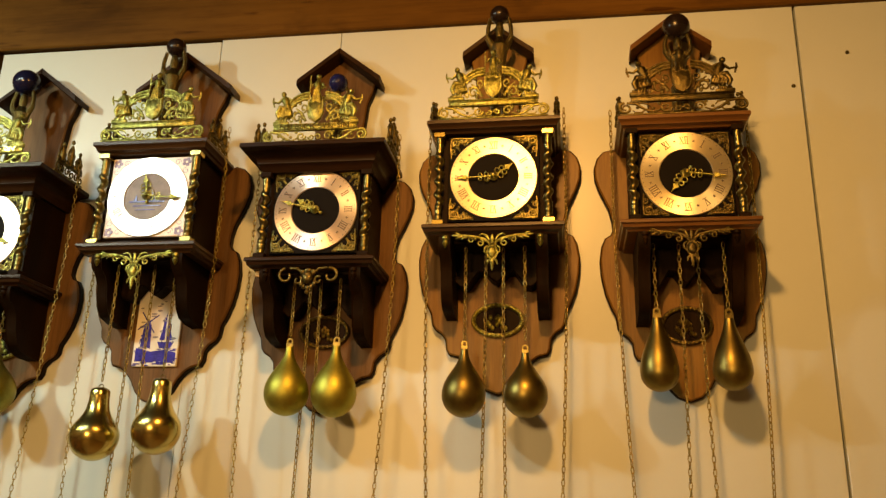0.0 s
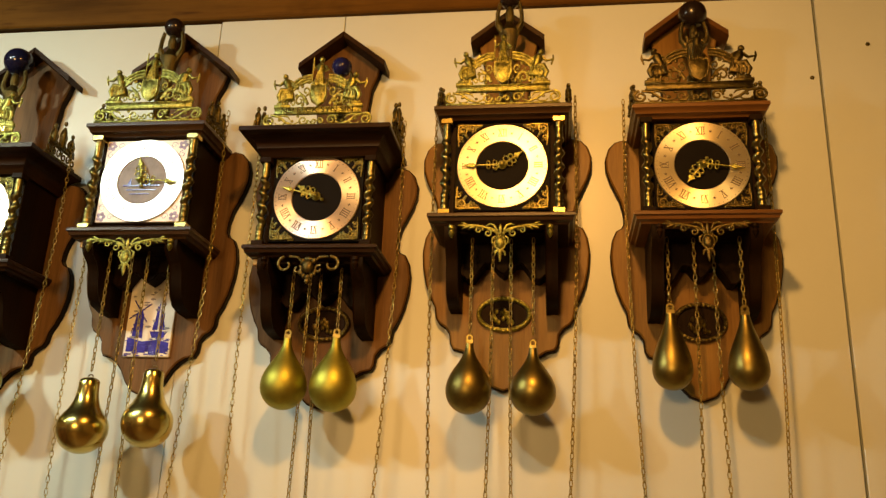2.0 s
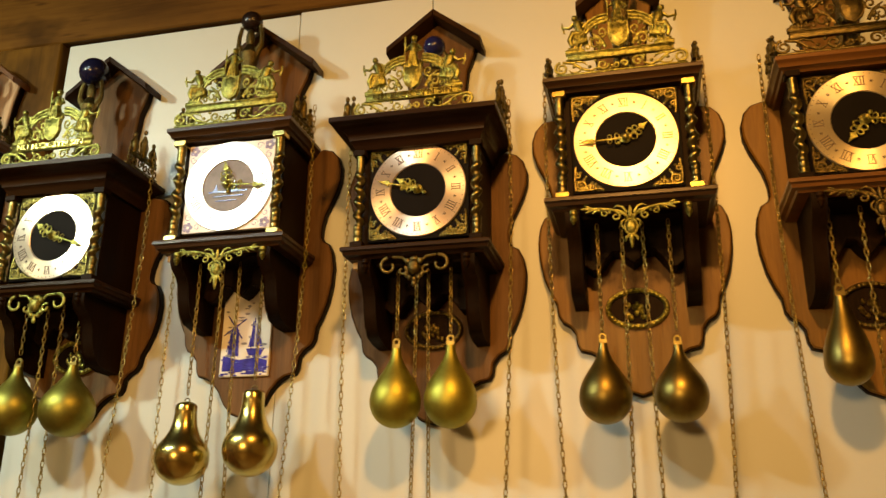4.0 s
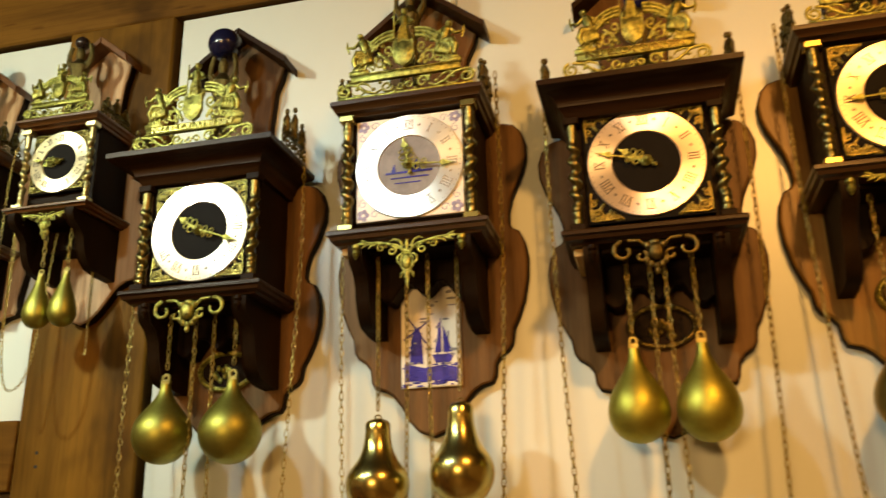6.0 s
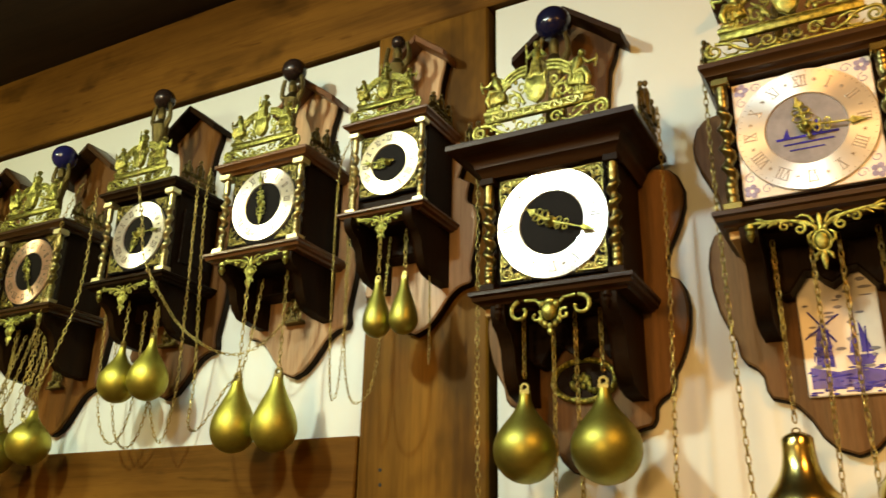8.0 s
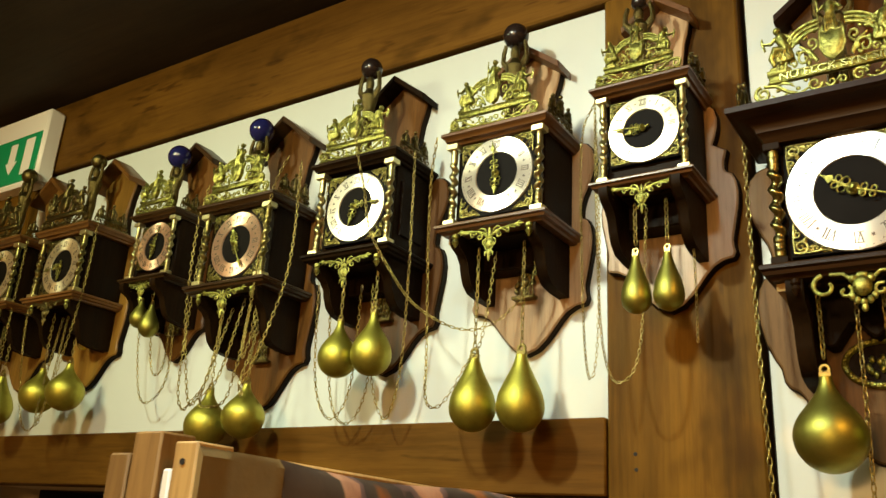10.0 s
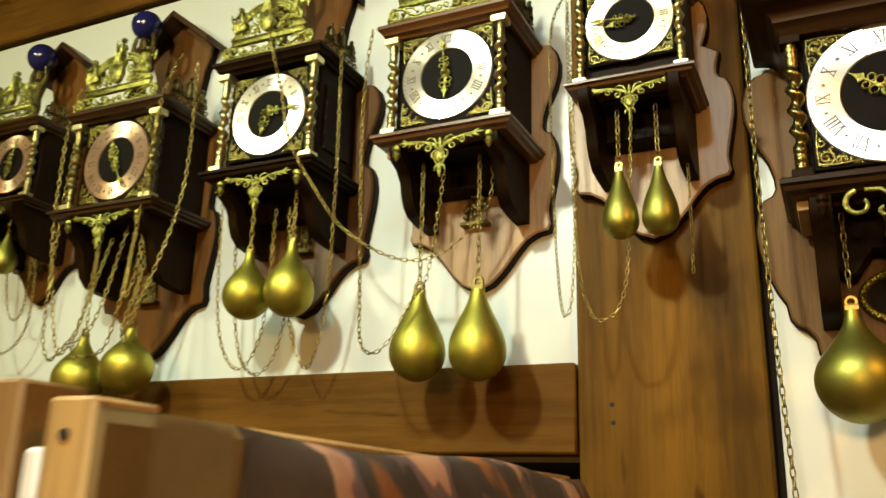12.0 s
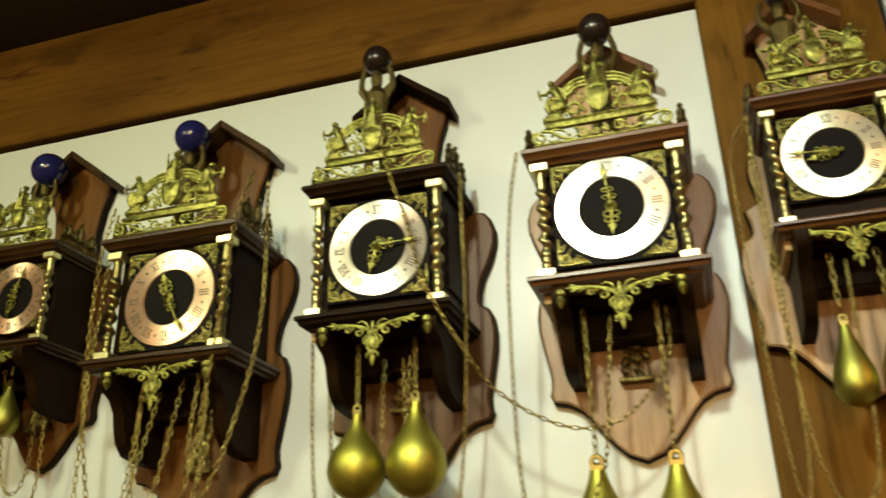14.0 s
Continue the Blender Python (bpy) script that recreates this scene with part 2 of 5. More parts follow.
# ---- mesh tools ----
class Geo:
    """Vertices and faces gathered for one mesh."""

    def __init__(self):
        self.v, self.f = [], []

    def add(self, verts, faces):
        k = len(self.v)
        self.v += [tuple(p) for p in verts]
        self.f += [tuple(i + k for i in f) for f in faces]
        return self

    def box(self, x0, x1, y0, y1, z0, z1, c=0.0):
        """A box with chamfered edges of width c."""
        if c <= 0:
            v = [(x, y, z) for z in (z0, z1) for x, y in ((x0, y0), (x1, y0), (x1, y1), (x0, y1))]
            return self.add(v, [(3, 2, 1, 0), (4, 5, 6, 7), (0, 1, 5, 4), (1, 2, 6, 5), (2, 3, 7, 6), (3, 0, 4, 7)])
        rings = []
        for z, ins in ((z0, c), (z0 + c, 0), (z1 - c, 0), (z1, c)):
            a, b2, d, e = x0 + ins, x1 - ins, y0 + ins, y1 - ins
            k = c if ins == 0 else 0.0
            rings.append([(a + k, d, z), (b2 - k, d, z), (b2, d + k, z), (b2, e - k, z), (b2 - k, e, z), (a + k, e, z), (a, e - k, z), (a, d + k, z)])
        return self.loft(rings, True)

    def loft(self, rings, caps=True):
        n = len(rings[0])
        v = [p for r in rings for p in r]
        f = []
        for i in range(len(rings) - 1):
            for j in range(n):
                a, b2 = i * n + j, i * n + (j + 1) % n
                f.append((a, b2, b2 + n, a + n))
        if caps:
            f.append(tuple(reversed(range(n))))
            f.append(tuple(range((len(rings) - 1) * n, len(rings) * n)))
        return self.add(v, f)

    def slab(self, outline, y0, y1, c=0.0, plane="xz"):
        """An outline (anticlockwise) raised from y0 (back) to y1 (front) with a chamfered front rim."""
        n = len(outline)
        ins = []
        for i in range(n):
            p, q, r = Vector(outline[i - 1]), Vector(outline[i]), Vector(outline[(i + 1) % n])
            d1, d2 = (q - p), (r - q)
            n1, n2 = Vector((-d1.y, d1.x)), Vector((-d2.y, d2.x))
            n1 = n1.normalized() if n1.length > 1e-9 else n2.normalized()
            n2 = n2.normalized() if n2.length > 1e-9 else n1
            m = n1 + n2
            m = m.normalized() if m.length > 1e-6 else n1
            ins.append(q + m * c)
        step = c if y1 > y0 else -c
        rings = [[(p[0], y0, p[1]) for p in outline], [(p[0], y1 - step, p[1]) for p in outline]]
        if c > 0:
            rings.append([(p[0], y1, p[1]) for p in ins])
        if plane == "yz":
            rings = [[(y, x, z) for x, y, z in r] for r in rings]
        return self.loft(rings)

    def lathe(self, profile, n, at=(0, 0, 0), axis=2):
        rings = []
        for r, h in profile:
            ring = []
            for j in range(n):
                a = 2 * math.pi * j / n
                p = (r * math.cos(a), r * math.sin(a), h)
                if axis == 1:
                    p = (p[0], -p[2], p[1])
                ring.append((p[0] + at[0], p[1] + at[1], p[2] + at[2]))
            rings.append(ring)
        return self.loft(rings)

    def tube(self, pts, r, n=6, flat=1.0, closed=False):
        """A round bar along points; flat squeezes it in y; r may be a list."""
        pts = [Vector(p) for p in pts]
        rings = []
        for i, p in enumerate(pts):
            a = pts[i - 1] if (i or closed) else p
            b2 = pts[(i + 1) % len(pts)] if (i < len(pts) - 1 or closed) else p
            t = (b2 - a).normalized()
            u = t.cross(Vector((0, 1, 0)))
            u = u.normalized() if u.length > 1e-4 else Vector((1, 0, 0))
            w = t.cross(u).normalized()
            rr = r[i] if isinstance(r, (list, tuple)) else r
            ring = []
            for j in range(n):
                g = 2 * math.pi * j / n
                o = u * (rr * math.cos(g)) + w * (rr * math.sin(g))
                ring.append((p.x + o.x, p.y + o.y * flat, p.z + o.z))
            rings.append(ring)
        if closed:
            rings.append(rings[0])
        return self.loft(rings, not closed)

    def ball(self, c, r, nu=12, nv=8):
        rx, ry, rz = r if isinstance(r, (list, tuple)) else (r, r, r)
        rings = []
        for i in range(nv + 1):
            a = math.pi * (i / nv) - math.pi / 2
            k = max(math.cos(a), 0.02)
            rings.append([(c[0] + rx * k * math.cos(2 * math.pi * j / nu), c[1] + ry * k * math.sin(2 * math.pi * j / nu), c[2] + rz * math.sin(a)) for j in range(nu)])
        return self.loft(rings)

    def disc(self, r0, r1, y0, y1, n=64, c=0.0):
        """A flat ring in the xz plane, y1 in front."""
        s = -c if y1 < y0 else c
        prof = [(r1, y0), (r1, y1 - s), (r1 - c, y1), (r0 + c, y1), (r0, y1 - s), (r0, y0)]
        rings = [[(r * math.cos(2 * math.pi * j / n), y, r * math.sin(2 * math.pi * j / n)) for j in range(n)] for r, y in prof]
        rings.append(rings[0])
        return self.loft(rings, False)

    def mesh(self, name, material, smooth=38):
        me = bpy.data.meshes.new(name)
        me.from_pydata(self.v, [], self.f)
        bm = bmesh.new()
        bm.from_mesh(me)
        bmesh.ops.recalc_face_normals(bm, faces=bm.faces)
        bm.to_mesh(me)
        bm.free()
        me.materials.append(material)
        if smooth:
            me.shade_smooth()
            me.set_sharp_from_angle(angle=radians(smooth))
        return me


def part(name, geo, material, parent, label="", m=None, smooth=38):
    """One mesh object under a thing or a part; geo is a Geo or a finished mesh."""
    me = geo.mesh(name, material, smooth) if isinstance(geo, Geo) else geo
    ob = new(name, me)
    ob.parent = parent
    if m is not None:
        ob.matrix_basis = m
    if label:
        tagged(ob, label)
    return ob


def thing(name, place, label, category, group="", kind=""):
    ob = new(name)
    ob.matrix_basis = place
    ob.empty_display_size = 0.05
    return tagged(ob, label, category, group, kind)


def solid(name, geo, material, label, category, kind="", group="", place=None, smooth=38):
    ob = new(name, geo.mesh(name, material, smooth))
    if place is not None:
        ob.matrix_basis = place
    return tagged(ob, label, category, group, kind)


def scaled(x, y, z, s, sy=None, sz=None):
    return Matrix.Translation((x, y, z)) @ Matrix.Diagonal((s, sy or s, sz or s, 1))


def spiral(cx, cz, r0, r1, a0, a1, y=0.0, n=14):
    out = []
    for i in range(n):
        k = i / (n - 1)
        a, r = radians(a0 + (a1 - a0) * k), r0 + (r1 - r0) * k
        out.append((cx + r * math.cos(a), y, cz + r * math.sin(a)))
    return out


# ---- the room ----
FACE, PANEL = 1.62, 1.634
BEAM_Z0, BEAM_Z1 = 2.633, 2.862
POST_X0, POST_X1 = -1.572, -1.337
RAIL_Z0, RAIL_Z1 = 1.747, 1.866

wall = solid("wall_north", Geo().box(-4.2, 2.6, 1.70, 1.85, RAIL_Z0, 3.0).box(POST_X0, 2.6, 1.70, 1.85, 0, RAIL_Z0).box(-4.2, -3.40, 1.70, 1.85, 0, RAIL_Z0),
             PLASTER, "backing wall behind the white boards and timber frame", "wall", "structure")
for x0, x1, z0, z1 in ((-3.36, POST_X0, RAIL_Z1 - 0.01, BEAM_Z0 - 0.007), (POST_X1 + 0.010, -0.7805, 0, BEAM_Z0 - 0.004), (-0.7795, -0.4990, 0, BEAM_Z0 + 0.01), (-0.4980, 0.4635, 0, BEAM_Z0 + 0.01), (0.4685, 2.0, 0, BEAM_Z0 + 0.01)):
    part("panel", Geo().box(x0, x1, PANEL, 1.664, z0, z1, 0.0012), WHITE_PANEL, wall)
# dark strips behind the panels: the shade of the gaps put in as colour
part("panel_gap", Geo().box(POST_X1 - 0.01, 2.0, 1.669, 1.699, 0, BEAM_Z0), GAP_SHADE, wall)
part("panel_gap", Geo().box(-3.36, POST_X0, 1.669, 1.699, RAIL_Z1 - 0.01, BEAM_Z0), GAP_SHADE, wall)
for x, z in ((0.449, 2.449), (0.559, 2.519)):
    part("nail", Geo().lathe([(0.004, 0.0), (0.004, 0.002), (0.0022, 0.004)], 10, (x, PANEL, z), 1), BRASS_DARK, wall)
solid("beam", Geo().box(-4.2, 2.6, FACE, 1.70, BEAM_Z0, BEAM_Z1, 0.004), WOOD_BEAM, "long brown pine beam along the top of the wall", "beam", "structure")
post = solid("post", Geo().box(POST_X0, POST_X1, FACE, 1.70, 0, BEAM_Z0, 0.004), WOOD_POST, "wide knotty brown pine post between two wall bays", "post", "structure")
for x, z in ((-1.527, 1.809), (-1.526, 1.786)):
    part("nail_hole", Geo().lathe([(0.0032, -0.0004), (0.0030, 0.0006), (0.0012, 0.0008)], 12, (x, FACE, z), 1), GAP_SHADE, post)
solid("rail", Geo().box(-3.40, POST_X0 - 0.003, FACE, 1.70, RAIL_Z0, RAIL_Z1, 0.003), WOOD_BEAM, "brown pine rail over a dark opening", "rail", "structure")
solid("end_post", Geo().box(-3.56, -3.36, FACE - 0.01, 1.70, 0, BEAM_Z0, 0.004), WOOD_POST, "brown pine post at the end of the wall", "post", "structure")
# recess walls coloured near-black in place of the shade in the opening
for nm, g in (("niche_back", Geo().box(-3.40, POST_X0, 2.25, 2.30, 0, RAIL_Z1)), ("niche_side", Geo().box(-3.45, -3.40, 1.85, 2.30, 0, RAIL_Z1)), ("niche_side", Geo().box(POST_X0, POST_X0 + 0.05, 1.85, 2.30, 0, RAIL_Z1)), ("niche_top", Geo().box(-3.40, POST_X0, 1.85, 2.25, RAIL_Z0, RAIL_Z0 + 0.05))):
    solid(nm, g, GAP_SHADE, "recess behind the opening under the rail, coloured near-black for its shade", "recess", "structure")
solid("ceiling", Geo().box(-4.2, 2.6, -4.1, 1.85, 2.866, 2.92), CEILING_WOOD, "dark stained timber ceiling", "ceiling", "structure")
solid("floor", Geo().box(-4.2, 2.6, -4.1, 2.3, -0.1, 0.0), FLOOR_TILE, "plain dark floor", "floor", "structure")
solid("wall_south", Geo().box(-4.2, 2.6, -4.2, -4.1, 0, 2.9), PLASTER, "plain dim wall behind", "wall", "structure")
solid("wall_west", Geo().box(-4.3, -4.2, -4.2, 1.85, 0, 2.9), PLASTER, "plain dim end wall", "wall", "structure")
solid("wall_east", Geo().box(2.6, 2.7, -4.2, 1.85, 0, 2.9), PLASTER, "plain dim end wall", "wall", "structure")


# ---- shared clock meshes, drawn for a dial of radius 0.083 ----
R0 = 0.083


def dial_ring():
    g = Geo().disc(0.0475, R0, 0.0, -0.0035, 72, 0.0012)
    return g


def numerals():
    """Roman numerals round the ring, feet to the middle, and a minute track."""
    out = []
    words = ["XII", "I", "II", "III", "IIII", "V", "VI", "VII", "VIII", "IX", "X", "XI"]
    width = {"I": 0.0042, "V": 0.0085, "X": 0.0085}
    y0, y1 = -0.0034, -0.0042

    def bar(g, m, x0, z0, x1, z1, w):
        d = Vector((x1 - x0, z1 - z0)).normalized() * w / 2
        pts = [m @ Vector((px, 0, pz)) for px, pz in ((x0 - d.y, z0 + d.x), (x0 + d.y, z0 - d.x), (x1 + d.y, z1 - d.x), (x1 - d.y, z1 + d.x))]
        k = len(g.v)
        g.loft([[(p.x, y, p.z) for p in pts] for y in (y0, y1)])
        if k >= 8:
            g.f.append((k - 8, k, k + 1))

    for h, word in enumerate(words):
        g = Geo()
        m = Matrix.Rotation(radians(30 * h), 4, "Y") @ Matrix.Translation((0, 0, 0.0585))
        total = sum(width[c] for c in word)
        x, hz = -total / 2, 0.0145
        for c in word:
            w = width[c]
            if c == "I":
                bar(g, m, x + w / 2, 0, x + w / 2, hz, 0.0014)
            elif c == "V":
                bar(g, m, x + 0.001, hz, x + w / 2, 0, 0.0015)
                bar(g, m, x + w - 0.001, hz, x + w / 2, 0, 0.0008)
            else:
                bar(g, m, x + 0.001, hz, x + w - 0.001, 0, 0.0015)
                bar(g, m, x + w - 0.001, hz, x + 0.001, 0, 0.0008)
            x += w
        bar(g, m, -total / 2, hz, total / 2, hz, 0.0007)
        bar(g, m, -total / 2, 0, total / 2, 0, 0.0007)
        out.append(g)
    g = Geo()
    for h in range(12):
        k = Matrix.Rotation(radians(30 * h + 15), 4, "Y") @ Matrix.Translation((0, 0, 0.066))
        for a in range(0, 360, 60):
            bar(g, k, 0, 0, 0.0026 * math.cos(radians(a)), 0.0026 * math.sin(radians(a)), 0.0007)
    for i in range(60):
        m = Matrix.Rotation(radians(6 * i), 4, "Y")
        bar(g, m, 0, 0.0775, 0, 0.0795, 0.0005)
    return out, g


def hour_hand():
    g = Geo()
    y = 0
    for s in (1, -1):
        g.tube(spiral(s * 0.005, 0.012, 0.005, 0.004, 90 - s * 90, 90 + s * 250, y, 12), 0.0011, 5)
        g.tube(spiral(s * 0.0045, 0.022, 0.0045, 0.003, -90 - s * 60, -90 + s * 250, y, 12), 0.0011, 5)
    g.tube([(0, 0, -0.012), (0, 0, 0.028)], 0.0014, 6)
    g.slab([(-0.0055, 0.030), (0, 0.026), (0.0055, 0.030), (0.002, 0.036), (0, 0.045), (-0.002, 0.036)], 0.001, -0.001, 0.0004)
    g.ball((0, 0, -0.013), 0.003, 8, 6)
    g.lathe([(0.0075, -0.0015), (0.0075, 0.001), (0.004, 0.004), (0.0015, 0.005)], 14, (0, 0, 0), 1)
    return g


def minute_hand():
    g = Geo()
    for s in (1, -1):
        g.tube(spiral(s * 0.004, 0.012, 0.004, 0.003, 90 - s * 90, 90 + s * 250, 0, 12), 0.001, 5)
        g.tube(spiral(s * 0.0035, 0.024, 0.0035, 0.0025, -90 - s * 60, -90 + s * 240, 0, 12), 0.001, 5)
    g.tube([(0, 0, -0.010), (0, 0, 0.030), (0, 0, 0.050)], [0.0013, 0.0013, 0.0010], 6)
    g.slab([(-0.0045, 0.050), (0, 0.046), (0.0045, 0.050), (0.0015, 0.060), (0, 0.070), (-0.0015, 0.060)], 0.001, -0.001, 0.0004)
    g.lathe([(0.005, -0.001), (0.005, 0.002), (0.002, 0.006)], 12, (0, 0, 0), 1)
    return g


def spandrel():
    """A corner ornament for the upper right of a dial, drawn from the corner inwards."""
    g = Geo()
    rnd = random.Random(4)
    g.tube(spiral(-0.012, -0.012, 0.010, 0.003, 40, 520, 0, 18), 0.0018, 6)
    g.tube(spiral(-0.030, -0.008, 0.006, 0.002, 180, -220, 0, 14), 0.0015, 6)
    g.tube(spiral(-0.008, -0.030, 0.006, 0.002, 270, 670, 0, 14), 0.0015, 6)
    g.tube([(-0.046, 0, -0.005), (-0.036, -0.001, -0.004), (-0.02, -0.001, -0.003), (-0.004, -0.001, -0.004), (-0.003, -0.001, -0.02), (-0.004, -0.001, -0.036), (-0.005, 0, -0.046)], 0.0014, 6)
    for i in range(46):
        a, q = rnd.random(), rnd.random()
        g.ball((-0.003 - 0.044 * a, 0.001, -0.003 - 0.044 * (1 - a) * q), (0.0026, 0.0016, 0.0030), 6, 4)
    return g


def pendant():
    """Acanthus wings over an oval cartouche with a leafy drop."""
    g = Geo()
    for s in (1, -1):
        g.tube([(s * x, 0, z) for x, z in ((0.004, -0.020), (0.016, -0.011), (0.032, -0.007), (0.048, -0.0045), (0.066, -0.003))], [0.0030, 0.0026, 0.0024, 0.0026, 0.0016], 6, 0.7)
        for x, z, lean, size in ((0.074, -0.0035, 0.05, 1.0), (0.068, -0.0075, -0.35, 0.85), (0.058, -0.0085, -0.6, 0.7), (0.070, 0.000, 0.35, 0.8)):
            tip = (x + 0.008 * size * math.cos(lean), z + 0.008 * size * math.sin(lean))
            g.tube([(s * (x - 0.010), 0, -0.005), (s * x, -0.0008, z), (s * tip[0], 0, tip[1])], [0.0012, 0.0024 * size, 0.0006], 6, 0.6)
        g.tube(spiral(s * 0.024, -0.0185, 0.0075, 0.002, 90, 90 + s * 430, 0, 18), [0.0021 - 0.0009 * i / 17 for i in range(18)], 6, 0.8)
        g.tube(spiral(s * 0.042, -0.0125, 0.0062, 0.0018, 90, 90 - s * 400, 0, 16), 0.0014, 6, 0.8)
        g.tube([(s * x, 0, z) for x, z in ((0.006, -0.014), (0.012, -0.004), (0.020, -0.001), (0.027, -0.004))], [0.002, 0.0022, 0.0018, 0.0008], 6, 0.7)
        g.tube([(s * x, 0, z) for x, z in ((0.009, -0.024), (0.015, -0.028), (0.0155, -0.035), (0.011, -0.040))], [0.0012, 0.0019, 0.0019, 0.001], 6, 0.8)
        for x, z in ((0.034, -0.0115), (0.052, -0.0075), (0.0135, -0.0145)):
            g.ball((s * x, 0, z), (0.0028, 0.0022, 0.0022), 7, 5)
        g.tube([(s * 0.004, 0, -0.050), (s * 0.009, 0, -0.054), (s * 0.010, 0, -0.060)], [0.0022, 0.0024, 0.0008], 6, 0.7)
    g.ball((0, -0.001, -0.037), (0.0088, 0.0055, 0.0108), 14, 9)
    g.tube([(0.0105 * math.cos(a), -0.001, -0.037 + 0.0128 * math.sin(a)) for a in [i * math.pi / 10 for i in range(20)]], 0.0015, 6, 1.0, True)
    for i in range(3):
        g.ball(((i - 1) * 0.0055, -0.001, -0.0205 - 0.001 * abs(i - 1)), (0.0030, 0.003, 0.0036), 8, 5)
    g.tube([(0, 0, -0.020), (0, -0.001, -0.010), (0, 0, -0.002)], [0.003, 0.0034, 0.0012], 7, 0.8)
    g.tube([(0, 0, -0.050), (0, 0, -0.058), (0, 0, -0.068), (0, 0, -0.072)], [0.0028, 0.0044, 0.0022, 0.0006], 7, 0.8)
    return g


def pendant_mask():
    """Broad open scrolls either side of a small cartouche."""
    g = Geo()
    for s in (1, -1):
        g.tube(spiral(s * 0.041, -0.018, 0.015, 0.006, 100, 100 - s * 300, 0, 20), [0.0032 - 0.0012 * i / 19 for i in range(20)], 6, 0.8)
        g.tube([(s * x, 0, z) for x, z in ((0.012, -0.012), (0.02, -0.004), (0.035, -0.003))], 0.0025, 6, 0.8)
        g.tube(spiral(s * 0.019, -0.027, 0.008, 0.003, 60, 60 + s * 320, 0, 14), 0.0022, 6, 0.8)
        g.ball((s * 0.010, -0.001, -0.012), (0.005, 0.004, 0.006), 8, 5)
    g.ball((0, -0.002, -0.022), (0.011, 0.008, 0.013), 12, 8)
    g.ball((0, 0, -0.008), (0.008, 0.004, 0.005), 8, 5)
    for x, z in ((0, -0.042), (0.007, -0.039), (-0.007, -0.039), (0.012, -0.034), (-0.012, -0.034), (0, -0.049)):
        g.ball((x, 0, z), (0.004, 0.003, 0.0055), 8, 5)
    return g


CREST_W = 0.095


def crest_gallery():
    """The pierced strip that carries the crest: long S-scrolls under a flat band."""
    g = Geo()
    for s in (1, -1):
        g.tube(spiral(s * 0.089, 0.0115, 0.0105, 0.0025, 100, 100 - s * 560, 0, 26), [0.0027 - 0.0012 * i / 25 for i in range(26)], 6, 0.9)
        g.tube([(s * x, 0, z) for x, z in ((0.087, 0.0215), (0.072, 0.019), (0.058, 0.008), (0.044, 0.003), (0.034, 0.008))], [0.0024, 0.0026, 0.0026, 0.0022, 0.0014], 6, 0.9)
        g.tube(spiral(s * 0.026, 0.0115, 0.0090, 0.002, 0, s * 470, 0, 22), [0.0024 - 0.001 * i / 21 for i in range(22)], 6, 0.9)
        g.tube([(s * x, 0, z) for x, z in ((0.072, 0.019), (0.064, 0.021), (0.054, 0.018), (0.050, 0.013))], [0.002, 0.002, 0.0018, 0.0008], 6, 0.9)
        g.tube(spiral(s * 0.0065, 0.0095, 0.0060, 0.0015, 180, 180 - s * 400, 0, 14), 0.0017, 6, 0.9)
        g.tube([(s * 0.058, 0, 0.008), (s * 0.064, 0, 0.003), (s * 0.074, 0, 0.0035), (s * 0.078, 0, 0.008)], [0.0016, 0.0018, 0.0016, 0.0008], 6, 0.9)
        for x, z in ((0.036, 0.019), (0.046, 0.010), (0.070, 0.0125), (0.015, 0.003)):
            g.ball((s * x, 0, z), (0.0032, 0.0024, 0.0026), 7, 5)
    g.box(-0.080, 0.080, -0.002, 0.004, 0.0235, 0.0335, 0.001)
    g.box(-0.082, 0.082, -0.0035, 0.004, 0.0330, 0.0350, 0.0007)
    g.box(-0.082, 0.082, -0.0035, 0.004, 0.0222, 0.0240, 0.0007)
    g.box(-0.098, 0.098, -0.003, 0.004, -0.002, 0.0012, 0.0006)
    return g


def crest_arch():
    """The right half of the broken arch: three ribs on a curved web, a foot, and leaf scrolls behind."""
    g = Geo()
    arc = [math.pi / 2 * i / 11 for i in range(12)]

    def at(k, a):
        return (0.016 + (0.052 - k) * math.sin(a), 0.036 + (0.047 - k) * math.cos(a))

    for k, r in ((0.0, 0.0020), (0.0048, 0.0016), (0.0096, 0.0020)):
        g.tube([(at(k, a)[0], -0.0015, at(k, a)[1]) for a in arc], r, 6)
    rings = []
    for a in arc:
        (x0, z0), (x1, z1) = at(0.0, a), at(0.0096, a)
        rings.append([(x0, 0.002, z0), (x0, -0.0005, z0), (x1, -0.0005, z1), (x1, 0.002, z1)])
    g.loft(rings)
    g.box(0.052, 0.082, -0.003, 0.003, 0.035, 0.0395, 0.0008)
    g.box(0.056, 0.078, -0.002, 0.003, 0.0395, 0.0430, 0.0008)
    g.tube(spiral(0.036, 0.046, 0.0095, 0.002, 200, -260, 0.001, 20), [0.0022 - 0.001 * i / 19 for i in range(20)], 6, 0.9)
    g.tube(spiral(0.025, 0.060, 0.0070, 0.002, 270, -140, 0.001, 16), 0.0016, 6, 0.9)
    g.tube(spiral(0.048, 0.042, 0.0050, 0.0015, 0, 380, 0.001, 12), 0.0014, 6, 0.9)
    g.tube([(0.020, 0.001, 0.040), (0.028, 0.001, 0.052), (0.040, 0.001, 0.060)], [0.0028, 0.0024, 0.0010], 6, 0.8)
    for x, z in ((0.030, 0.040), (0.042, 0.053), (0.033, 0.068), (0.021, 0.074), (0.028, 0.047)):
        g.ball((x, 0.001, z), (0.0036, 0.0026, 0.0032), 7, 5)
    return g


